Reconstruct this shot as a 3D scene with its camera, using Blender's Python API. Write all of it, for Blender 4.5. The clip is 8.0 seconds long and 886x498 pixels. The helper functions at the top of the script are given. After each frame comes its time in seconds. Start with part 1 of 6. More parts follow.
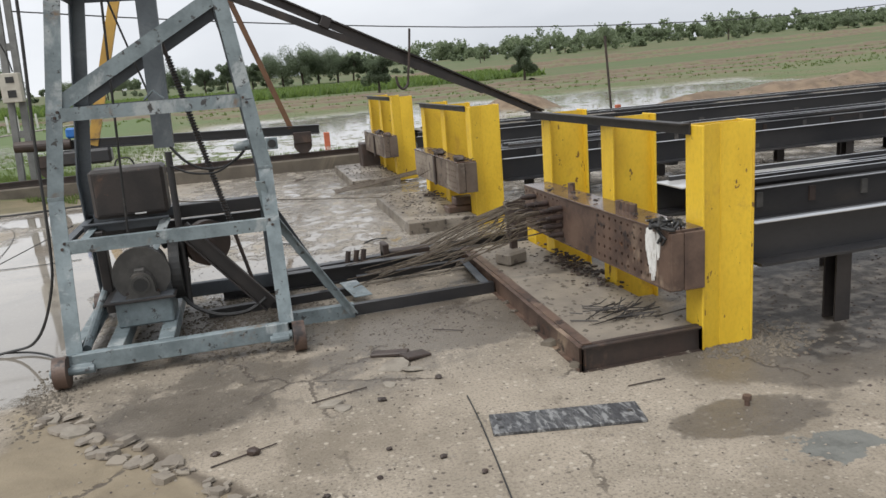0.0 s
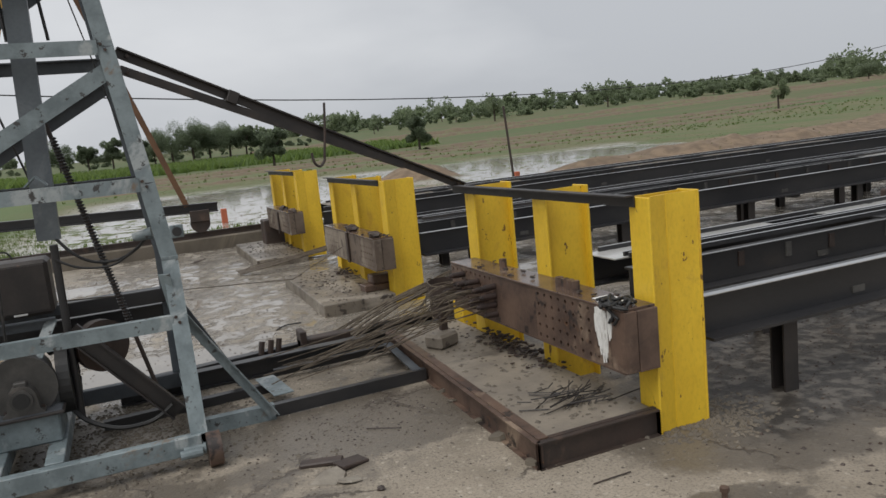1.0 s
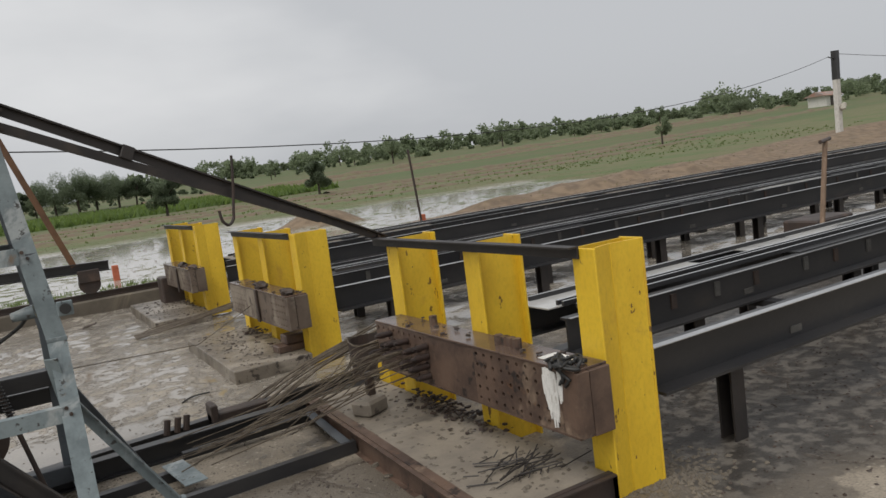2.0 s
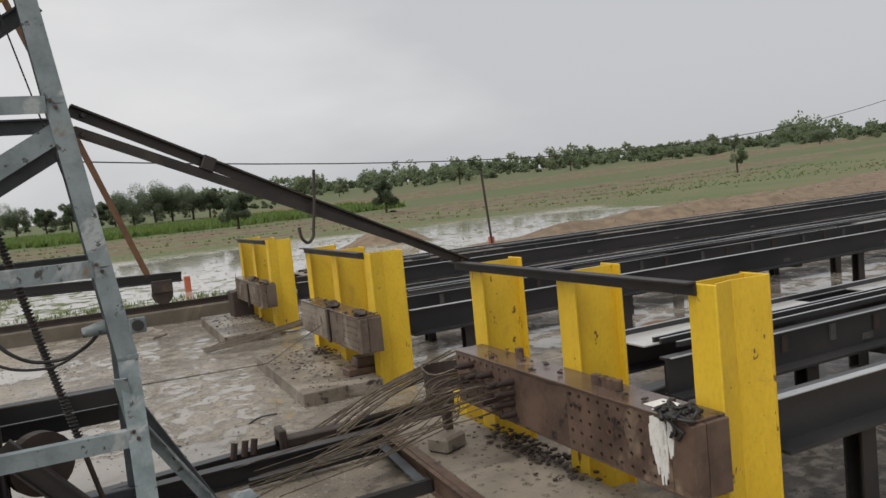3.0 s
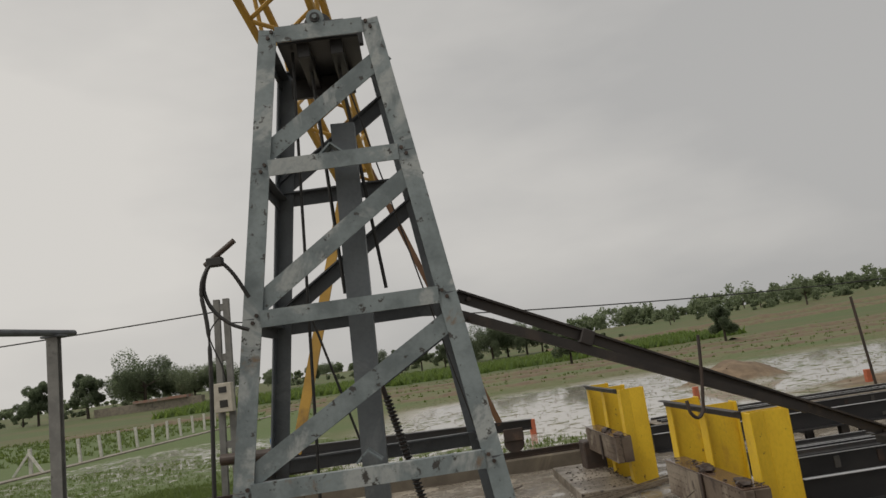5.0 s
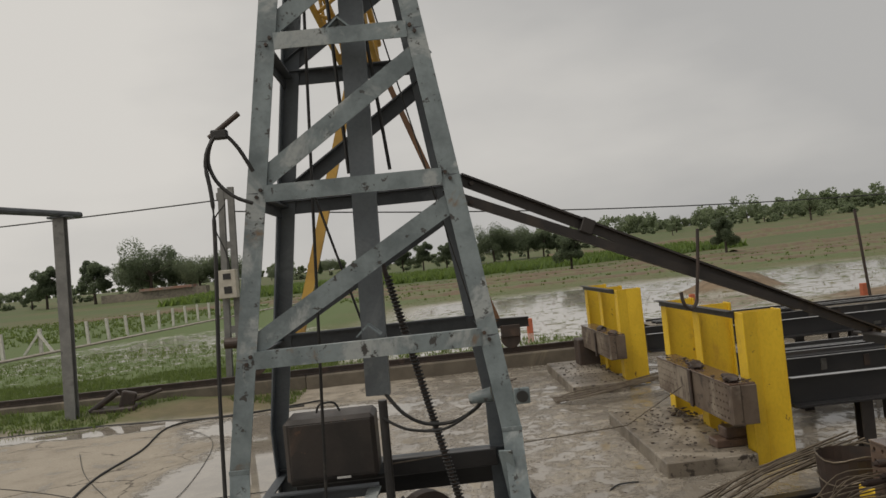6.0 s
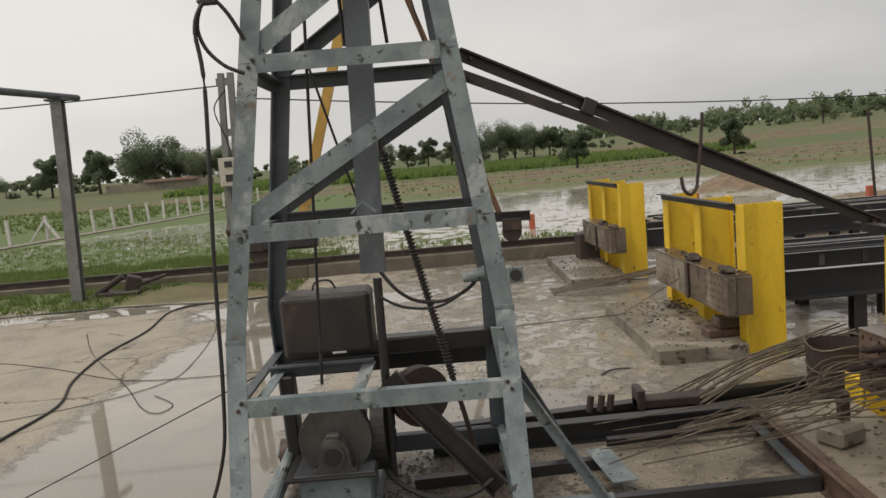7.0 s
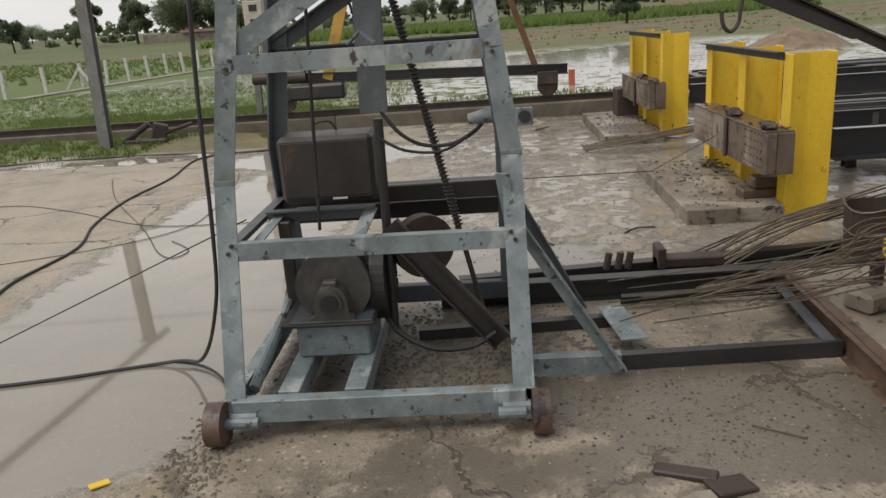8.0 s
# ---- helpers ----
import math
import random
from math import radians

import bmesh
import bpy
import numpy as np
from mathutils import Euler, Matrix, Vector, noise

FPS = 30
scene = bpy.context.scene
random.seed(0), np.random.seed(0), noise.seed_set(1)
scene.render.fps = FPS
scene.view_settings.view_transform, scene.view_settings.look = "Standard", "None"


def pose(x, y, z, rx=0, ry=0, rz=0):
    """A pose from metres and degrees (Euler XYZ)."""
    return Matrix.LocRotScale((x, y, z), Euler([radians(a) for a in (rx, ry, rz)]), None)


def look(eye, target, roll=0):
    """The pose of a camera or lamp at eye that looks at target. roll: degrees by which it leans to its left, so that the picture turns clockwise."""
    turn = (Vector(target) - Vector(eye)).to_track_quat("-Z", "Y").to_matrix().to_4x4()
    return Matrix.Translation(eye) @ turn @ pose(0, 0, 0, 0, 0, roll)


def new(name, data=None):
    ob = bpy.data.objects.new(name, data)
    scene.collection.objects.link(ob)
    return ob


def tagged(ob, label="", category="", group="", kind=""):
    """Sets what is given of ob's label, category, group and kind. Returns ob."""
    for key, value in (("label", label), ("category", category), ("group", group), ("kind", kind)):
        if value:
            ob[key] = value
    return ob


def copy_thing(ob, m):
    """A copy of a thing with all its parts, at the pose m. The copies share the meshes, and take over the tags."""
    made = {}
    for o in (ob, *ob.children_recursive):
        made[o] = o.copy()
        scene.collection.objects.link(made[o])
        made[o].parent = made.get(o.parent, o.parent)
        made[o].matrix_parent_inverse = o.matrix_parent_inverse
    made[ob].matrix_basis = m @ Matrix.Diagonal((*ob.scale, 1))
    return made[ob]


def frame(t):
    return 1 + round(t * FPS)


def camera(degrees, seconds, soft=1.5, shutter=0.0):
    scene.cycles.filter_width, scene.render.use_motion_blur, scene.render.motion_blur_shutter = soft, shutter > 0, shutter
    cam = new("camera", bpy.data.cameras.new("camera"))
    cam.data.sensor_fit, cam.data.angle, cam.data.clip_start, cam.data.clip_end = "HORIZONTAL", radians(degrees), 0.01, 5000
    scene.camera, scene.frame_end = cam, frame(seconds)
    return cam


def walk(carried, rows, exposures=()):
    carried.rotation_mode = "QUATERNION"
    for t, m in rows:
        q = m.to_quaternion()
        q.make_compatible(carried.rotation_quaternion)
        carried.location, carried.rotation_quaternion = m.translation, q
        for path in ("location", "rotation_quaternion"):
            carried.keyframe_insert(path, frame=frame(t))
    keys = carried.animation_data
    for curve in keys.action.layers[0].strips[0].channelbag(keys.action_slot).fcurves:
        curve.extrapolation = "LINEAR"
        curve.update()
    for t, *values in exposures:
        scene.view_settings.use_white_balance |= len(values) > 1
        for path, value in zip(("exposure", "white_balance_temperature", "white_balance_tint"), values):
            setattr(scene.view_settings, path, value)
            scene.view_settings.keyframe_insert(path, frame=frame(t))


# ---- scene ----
cam = camera(60.5, 8.0)
EXPOSURES = [(0.0, 0.82, 6300, 10), (0.6, 0.47, 6320, 10), (1.2, 0.32, 6400, 10), (2.3, 0.37, 6550, 10), (3.0, 0.4, 6600, 10), (4.2, 0.5, 6850, 10), (5.3, -0.08, 7000, 10), (6.0, 0.02, 7030, 10), (6.5, 0.2, 7050, 10), (8.0, 0.47, 6750, 10)]
PATH = [
    (0, (-0.355, -0.020, 1.558), (0.131, 1.866, 1.104), -4.5),
    (0.5, (-0.385, 0.243, 1.584), (0.051, 2.157, 1.201), -6.8),
    (1, (-0.405, 0.394, 1.600), (0.353, 2.220, 1.297), -5.7),
    (1.2, (-0.413, 0.455, 1.593), (0.524, 2.197, 1.296), -6.7),
    (2.3, (-0.369, 0.845, 1.686), (0.632, 2.563, 1.471), -7.4),
    (2.5, (-0.367, 0.884, 1.689), (0.606, 2.619, 1.475), -6.9),
    (3, (-0.354, 1.105, 1.671), (0.510, 2.902, 1.520), -5.6),
    (3.5, (-0.457, 1.389, 1.768), (0.123, 3.299, 1.707), -9.8),
    (4, (-0.494, 1.490, 1.858), (-0.245, 3.470, 1.985), -10.5),
    (4.2, (-0.506, 1.507, 1.880), (-0.341, 3.488, 2.114), -8.7),
    (5.3, (-0.512, 1.419, 1.910), (-0.433, 3.396, 2.203), -7.9),
    (5.5, (-0.513, 1.431, 1.875), (-0.445, 3.419, 2.082), -6.9),
    (6, (-0.516, 1.424, 1.819), (-0.460, 3.423, 1.856), -5.9),
    (6.5, (-0.508, 1.443, 1.769), (-0.455, 3.439, 1.667), -4.8),
    (7, (-0.484, 1.457, 1.729), (-0.465, 3.444, 1.499), -4.8),
    (7.5, (-0.408, 1.489, 1.672), (-0.449, 3.461, 1.342), -4.9),
    (8, (-0.335, 1.681, 1.605), (-0.444, 3.591, 1.025), -4.1),
]
walk(cam, [(t, look(eye, target, roll)) for t, eye, target, roll in PATH], EXPOSURES)

# ---- world and light ----
SUN_EL, SUN_AZ = 60.0, 239.0
world = bpy.data.worlds.new("world")
scene.world = world
world.use_nodes = True
wn, wl = world.node_tree.nodes, world.node_tree.links
wn.clear()
w_out = wn.new("ShaderNodeOutputWorld")
w_bg = wn.new("ShaderNodeBackground")
w_sky = wn.new("ShaderNodeTexSky")
w_sky.sky_type = "NISHITA"
w_sky.sun_disc = False
w_sky.sun_elevation = radians(SUN_EL)
w_sky.sun_rotation = radians(SUN_AZ)
w_sky.dust_density = 4.0
w_hsv = wn.new("ShaderNodeHueSaturation")
w_hsv.inputs["Saturation"].default_value = 0.12
wl.new(w_sky.outputs[0], w_hsv.inputs["Color"])
w_tc = wn.new("ShaderNodeTexCoord")
w_map = wn.new("ShaderNodeMapping")
w_map.inputs["Scale"].default_value = (1.0, 1.0, 2.6)
w_map.inputs["Location"].default_value = (0.3, 0.1, 0.0)
wl.new(w_tc.outputs["Generated"], w_map.inputs["Vector"])
w_noise = wn.new("ShaderNodeTexNoise")
w_noise.inputs["Scale"].default_value = 1.7
w_noise.inputs["Detail"].default_value = 5.0
w_noise.inputs["Roughness"].default_value = 0.5
wl.new(w_map.outputs[0], w_noise.inputs["Vector"])
w_ramp = wn.new("ShaderNodeValToRGB")
w_ramp.color_ramp.elements[0].position = 0.3
w_ramp.color_ramp.elements[0].color = (4.2, 4.34, 4.55, 1)
w_ramp.color_ramp.elements[1].position = 0.72
w_ramp.color_ramp.elements[1].color = (6.5, 6.55, 6.6, 1)
w_sep = wn.new("ShaderNodeSeparateXYZ")
wl.new(w_tc.outputs["Generated"], w_sep.inputs[0])
w_tilt = wn.new("ShaderNodeMath")
w_tilt.operation = "MULTIPLY_ADD"
w_tilt.inputs[1].default_value = -0.34
wl.new(w_sep.outputs[0], w_tilt.inputs[0])
wl.new(w_noise.outputs["Fac"], w_tilt.inputs[2])
wl.new(w_tilt.outputs[0], w_ramp.inputs[0])
w_mix = wn.new("ShaderNodeMix")
w_mix.data_type = "RGBA"
w_mix.inputs["Factor"].default_value = 0.88
wl.new(w_hsv.outputs[0], w_mix.inputs[6])
wl.new(w_ramp.outputs[0], w_mix.inputs[7])
w_bg.inputs["Strength"].default_value = 0.1
wl.new(w_mix.outputs[2], w_bg.inputs["Color"])
wl.new(w_bg.outputs[0], w_out.inputs[0])

sun_data = bpy.data.lights.new("sun", "SUN")
sun_data.energy = 1.35
sun_data.angle = radians(35)
sun_data.color = (1.0, 0.97, 0.92)
sun = new("sun", sun_data)
sun.matrix_world = look((0, 0, 30), (0.5 * 30, 0.3 * 30, 0))


# ---- materials ----
def mat_base(name):
    m = bpy.data.materials.new(name)
    m.use_nodes = True
    nt = m.node_tree
    b = nt.nodes["Principled BSDF"]
    return m, nt, b


def node(nt, kind, **inputs):
    n = nt.nodes.new(kind)
    for k, v in inputs.items():
        n.inputs[k.replace("_", " ")].default_value = v
    return n


def noise_of(nt, scale, detail=4.0, rough=0.55, vec=None, dist=0.0):
    n = node(nt, "ShaderNodeTexNoise", Scale=scale, Detail=detail, Roughness=rough, Distortion=dist)
    if vec is not None:
        nt.links.new(vec, n.inputs["Vector"])
    return n.outputs["Fac"]


def mth(nt, op, a, b=0.0, c=0.0):
    n = nt.nodes.new("ShaderNodeMath")
    n.operation = op
    for i, v in enumerate((a, b, c)):
        if isinstance(v, (int, float)):
            n.inputs[i].default_value = v
        else:
            nt.links.new(v, n.inputs[i])
    return n.outputs[0]


def step(nt, v, lo, hi):
    """0 below lo, 1 above hi, smooth between."""
    n = nt.nodes.new("ShaderNodeMapRange")
    n.interpolation_type = "SMOOTHSTEP"
    flip = lo > hi
    n.inputs["From Min"].default_value = min(lo, hi)
    n.inputs["From Max"].default_value = max(lo, hi)
    n.inputs["To Min"].default_value = 1.0 if flip else 0.0
    n.inputs["To Max"].default_value = 0.0 if flip else 1.0
    nt.links.new(v, n.inputs["Value"])
    return n.outputs[0]


def mix(nt, f, a, b):
    n = nt.nodes.new("ShaderNodeMix")
    n.data_type = "RGBA"
    for i, v in ((0, f), (6, a), (7, b)):
        if isinstance(v, (int, float)):
            n.inputs[i].default_value = v
        elif isinstance(v, tuple):
            n.inputs[i].default_value = (*v, 1)
        else:
            nt.links.new(v, n.inputs[i])
    return n.outputs[2]


def coords(nt):
    return nt.nodes.new("ShaderNodeTexCoord").outputs["Object"]


def bump(nt, b, h, strength, distance):
    n = node(nt, "ShaderNodeBump", Strength=strength, Distance=distance)
    nt.links.new(h, n.inputs["Height"])
    nt.links.new(n.outputs[0], b.inputs["Normal"])


def surface(name, base, alt, patch, rough=(0.5, 0.8), metal=0.0, scale=6.0, grain=60.0, relief=0.3, patch_at=(0.58, 0.68), stretch=(1, 1, 1), spot=None, spot_at=(0.66, 0.7), spot_scale=22.0, stain=None, stain_at=(0.62, 0.74), stain_scale=3.1):
    """Paint, steel, concrete or earth: base mottled with alt, patches of a third colour, small spots of a fourth."""
    m, nt, b = mat_base(name)
    mp = node(nt, "ShaderNodeMapping", Scale=stretch)
    info = nt.nodes.new("ShaderNodeObjectInfo")
    shift = nt.nodes.new("ShaderNodeVectorMath")
    shift.operation = "SCALE"
    shift.inputs[0].default_value = (37.0, 19.0, 53.0)
    nt.links.new(info.outputs["Random"], shift.inputs["Scale"])
    nt.links.new(shift.outputs[0], mp.inputs["Location"])
    nt.links.new(coords(nt), mp.inputs["Vector"])
    v = mp.outputs[0]
    n1 = noise_of(nt, scale, 6, 0.6, v)
    n2 = noise_of(nt, scale * 0.45, 5, 0.65, v, 0.6)
    n3 = noise_of(nt, grain, 3, 0.6, v)
    c = mix(nt, step(nt, n1, 0.35, 0.68), base, alt)
    f = step(nt, n2, *patch_at)
    c = mix(nt, f, c, patch)
    if stain is not None:
        n5 = noise_of(nt, stain_scale, 7, 0.72, v, 0.3)
        c = mix(nt, step(nt, n5, *stain_at), c, stain)
    if spot is not None:
        n4 = noise_of(nt, spot_scale, 4, 0.7, v)
        c = mix(nt, step(nt, n4, *spot_at), c, spot)
    c = mix(nt, mth(nt, "MULTIPLY", step(nt, n3, 0.4, 0.75), 0.22), c, tuple(x * 0.45 for x in base))
    nt.links.new(c, b.inputs["Base Color"])
    r = nt.nodes.new("ShaderNodeMapRange")
    r.inputs["To Min"].default_value, r.inputs["To Max"].default_value = rough
    nt.links.new(n1, r.inputs["Value"])
    nt.links.new(r.outputs[0], b.inputs["Roughness"])
    b.inputs["Metallic"].default_value = metal
    h = mth(nt, "ADD", mth(nt, "MULTIPLY", n3, 0.5), mth(nt, "MULTIPLY", n1, 0.6))
    bump(nt, b, h, relief, 0.004)
    return m


def leafy(m, colour):
    """Let some light pass through the leaves."""
    nt = m.node_tree
    b, out = nt.nodes["Principled BSDF"], nt.nodes["Material Output"]
    tr = node(nt, "ShaderNodeBsdfTranslucent", Color=(*colour, 1))
    mx = node(nt, "ShaderNodeMixShader", Fac=0.55)
    nt.links.new(b.outputs[0], mx.inputs[1])
    nt.links.new(tr.outputs[0], mx.inputs[2])
    nt.links.new(mx.outputs[0], out.inputs["Surface"])
    return m


YELLOW = surface("yellow_paint", (0.72, 0.475, 0.03), (0.63, 0.4, 0.022), (0.55, 0.32, 0.03), (0.35, 0.6), scale=4, stretch=(1, 1, 0.55), patch_at=(0.6, 0.72), spot=(0.13, 0.065, 0.02), spot_at=(0.645, 0.69), spot_scale=13, stain=(0.36, 0.2, 0.04), stain_at=(0.58, 0.74), stain_scale=2.6, relief=0.4)
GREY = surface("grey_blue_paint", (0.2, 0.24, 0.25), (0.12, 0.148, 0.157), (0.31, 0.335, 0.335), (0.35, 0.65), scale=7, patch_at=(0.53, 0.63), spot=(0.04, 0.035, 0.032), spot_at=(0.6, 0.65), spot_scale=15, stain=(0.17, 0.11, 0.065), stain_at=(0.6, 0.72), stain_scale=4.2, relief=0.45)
# dark grey steel; on the tower's rear and sides it paints in the shade
GREY_DARK = surface("dark_and_shaded_grey", (0.075, 0.085, 0.095), (0.055, 0.06, 0.068), (0.1, 0.11, 0.12), (0.4, 0.65), scale=5)
BLACK_STEEL = surface("wet_black_steel", (0.022, 0.022, 0.024), (0.035, 0.033, 0.033), (0.05, 0.043, 0.038), (0.22, 0.5), metal=0.0, scale=3, stretch=(0.4, 1, 1))
RUST = surface("rusted_steel", (0.13, 0.083, 0.06), (0.055, 0.034, 0.026), (0.24, 0.175, 0.125), (0.25, 0.7), scale=4, spot=(0.018, 0.013, 0.012), spot_at=(0.57, 0.66), spot_scale=7, stain=(0.15, 0.07, 0.03), stain_at=(0.6, 0.72), stain_scale=4.0, relief=0.6)
WET_RUST = surface("wet_rusted_plate", (0.12, 0.08, 0.06), (0.07, 0.045, 0.035), (0.2, 0.15, 0.11), (0.05, 0.4), scale=4, spot=(0.02, 0.015, 0.013), spot_scale=8)
RUST_DARK = surface("dark_rusted_steel", (0.055, 0.036, 0.028), (0.035, 0.026, 0.022), (0.085, 0.055, 0.04), (0.4, 0.7), scale=6)
BROWN_PAINT = surface("brown_weathered_paint", (0.15, 0.075, 0.035), (0.11, 0.055, 0.028), (0.07, 0.04, 0.026), (0.5, 0.75), scale=4)
SLAB = surface("wet_muddy_slab", (0.2, 0.17, 0.135), (0.115, 0.097, 0.077), (0.3, 0.262, 0.215), (0.1, 0.7), scale=3.4, grain=80, relief=0.7, patch_at=(0.5, 0.64), spot=(0.045, 0.036, 0.03), spot_at=(0.57, 0.64), spot_scale=10, stain=(0.07, 0.056, 0.045), stain_at=(0.56, 0.66), stain_scale=3.0)
CONCRETE = surface("weathered_concrete", (0.25, 0.215, 0.17), (0.175, 0.15, 0.122), (0.1, 0.086, 0.072), (0.25, 0.85), scale=3, grain=90, relief=0.6, spot=(0.065, 0.052, 0.042), spot_at=(0.6, 0.67), spot_scale=11)
KERB = surface("muddy_concrete_kerb", (0.14, 0.118, 0.09), (0.095, 0.08, 0.062), (0.19, 0.158, 0.116), (0.6, 0.9), scale=3, grain=70, relief=0.6)
PALE_FLAKE = surface("pale_broken_concrete", (0.27, 0.24, 0.195), (0.18, 0.155, 0.125), (0.33, 0.3, 0.25), (0.5, 0.85), scale=9, grain=110, relief=0.6, spot=(0.12, 0.1, 0.08), spot_scale=26)
WHITE_POST = surface("whitewashed_concrete", (0.62, 0.6, 0.56), (0.5, 0.48, 0.44), (0.4, 0.38, 0.34), (0.6, 0.9), scale=8)
POLE = surface("grey_concrete_pole", (0.2, 0.2, 0.19), (0.15, 0.15, 0.145), (0.11, 0.11, 0.105), (0.6, 0.9), scale=5)
RUBBER = surface("black_rubber", (0.018, 0.018, 0.018), (0.026, 0.025, 0.024), (0.05, 0.045, 0.04), (0.4, 0.7), scale=12)
STRAND = surface("rusty_wire_strand", (0.15, 0.12, 0.085), (0.075, 0.056, 0.042), (0.22, 0.185, 0.135), (0.35, 0.6), metal=0.4, scale=14)
DARK_BAR = surface("dark_brown_steel_bar", (0.032, 0.026, 0.023), (0.022, 0.019, 0.018), (0.05, 0.038, 0.03), (0.4, 0.65), scale=5)
MUD_STEEL = surface("mud_caked_steel", (0.14, 0.105, 0.078), (0.07, 0.048, 0.036), (0.25, 0.21, 0.165), (0.4, 0.8), scale=3.2, relief=0.5, patch_at=(0.5, 0.62), spot=(0.045, 0.032, 0.025), spot_at=(0.58, 0.66), spot_scale=8)
GUARD = surface("dark_rusty_sheet", (0.045, 0.036, 0.032), (0.028, 0.024, 0.022), (0.08, 0.055, 0.042), (0.35, 0.65), scale=5, relief=0.5, spot=(0.1, 0.06, 0.04), spot_at=(0.64, 0.7), spot_scale=14)
BARREL = surface("dark_forged_steel", (0.04, 0.026, 0.022), (0.025, 0.018, 0.016), (0.07, 0.04, 0.03), (0.3, 0.55), scale=16)
WHITE_STAIN = surface("dried_white_paint", (0.72, 0.71, 0.68), (0.6, 0.59, 0.56), (0.45, 0.42, 0.38), (0.6, 0.9), scale=20)
BRICK = surface("orange_marker_paint", (0.45, 0.12, 0.06), (0.36, 0.1, 0.05), (0.25, 0.1, 0.06), (0.6, 0.9), scale=9)
BLUE = surface("blue_plastic", (0.02, 0.14, 0.42), (0.02, 0.1, 0.33), (0.04, 0.2, 0.5), (0.3, 0.5), scale=9)
WOOD = surface("weathered_wood", (0.2, 0.13, 0.085), (0.15, 0.1, 0.065), (0.26, 0.18, 0.12), (0.6, 0.9), scale=5, stretch=(4, 4, 0.6))
BARK = surface("tree_bark", (0.07, 0.055, 0.042), (0.05, 0.04, 0.03), (0.1, 0.08, 0.06), (0.8, 0.95), scale=6)
GREEN_LEAF = surface("green_leaves", (0.12, 0.145, 0.09), (0.09, 0.115, 0.07), (0.14, 0.16, 0.1), (0.5, 0.7), scale=0.9, grain=4, relief=0.1, patch_at=(0.5, 0.66))
DARK_LEAF = surface("dark_green_leaves", (0.1, 0.125, 0.078), (0.08, 0.102, 0.062), (0.12, 0.145, 0.09), (0.5, 0.7), scale=0.9, grain=4, relief=0.1, patch_at=(0.5, 0.66))
# leaves for far trees, distance haze put into the paler colour
HAZE_LEAF = surface("haze_paled_leaves", (0.15, 0.18, 0.11), (0.115, 0.14, 0.085), (0.18, 0.205, 0.125), (0.5, 0.7), scale=0.5, grain=4, relief=0.1, patch_at=(0.5, 0.66))
CROP = surface("bright_green_crop", (0.13, 0.19, 0.055), (0.1, 0.16, 0.045), (0.17, 0.21, 0.08), (0.6, 0.8), scale=0.7, grain=4, relief=0.1)
GRASS = surface("wet_grass", (0.105, 0.145, 0.042), (0.08, 0.115, 0.034), (0.16, 0.155, 0.075), (0.6, 0.8), scale=1.5, grain=8, relief=0.1)
SOIL = surface("loose_soil", (0.165, 0.12, 0.078), (0.12, 0.09, 0.058), (0.14, 0.145, 0.07), (0.8, 0.95), scale=2.2, grain=20, relief=0.8, patch_at=(0.48, 0.6))
ROOF = surface("tin_roof", (0.25, 0.2, 0.18), (0.3, 0.14, 0.09), (0.35, 0.33, 0.3), (0.5, 0.8), scale=1)
CREAM = surface("cream_box_paint", (0.5, 0.47, 0.4), (0.42, 0.39, 0.33), (0.25, 0.2, 0.16), (0.5, 0.8), scale=9)
CRANE = surface("crane_yellow_paint", (0.5, 0.3, 0.06), (0.38, 0.225, 0.05), (0.16, 0.105, 0.055), (0.4, 0.7), scale=2)


for m_, c_ in ((GREEN_LEAF, (0.26, 0.31, 0.19)), (DARK_LEAF, (0.23, 0.285, 0.175)), (CROP, (0.2, 0.28, 0.07)), (GRASS, (0.17, 0.23, 0.06)), (HAZE_LEAF, (0.27, 0.33, 0.19))):
    leafy(m_, c_)
# wet plate with the sky's reflection put into its pale base colour
WET_SHEEN = surface("wet_sky_sheen_plate", (0.5, 0.49, 0.47), (0.36, 0.355, 0.34), (0.06, 0.06, 0.06), (0.05, 0.3), scale=2.0, stretch=(0.5, 1.2, 1), relief=0.12, patch_at=(0.55, 0.6))
# bright metal for added strips that stand in for sky glints on wet steel
GLINT_EDGE = surface("bright_edge_glint", (0.62, 0.62, 0.62), (0.5, 0.5, 0.5), (0.2, 0.19, 0.18), (0.2, 0.4), metal=0.85, scale=3.0, stretch=(0.4, 1, 1), patch_at=(0.56, 0.66), relief=0.1)
WET_PLATE = surface("wet_steel_plate", (0.03, 0.03, 0.031), (0.022, 0.022, 0.022), (0.055, 0.05, 0.047), (0.15, 0.55), scale=2.2, stretch=(0.5, 1.2, 1), relief=0.2)
# mid grey steel; on the tower's rear legs it paints in the shade
MID_GREY = surface("mid_and_shaded_grey", (0.13, 0.15, 0.165), (0.1, 0.115, 0.13), (0.17, 0.19, 0.2), (0.35, 0.6), scale=5)
MACHINE = surface("oily_grey_casting", (0.09, 0.085, 0.078), (0.055, 0.052, 0.048), (0.14, 0.125, 0.11), (0.4, 0.7), scale=9)


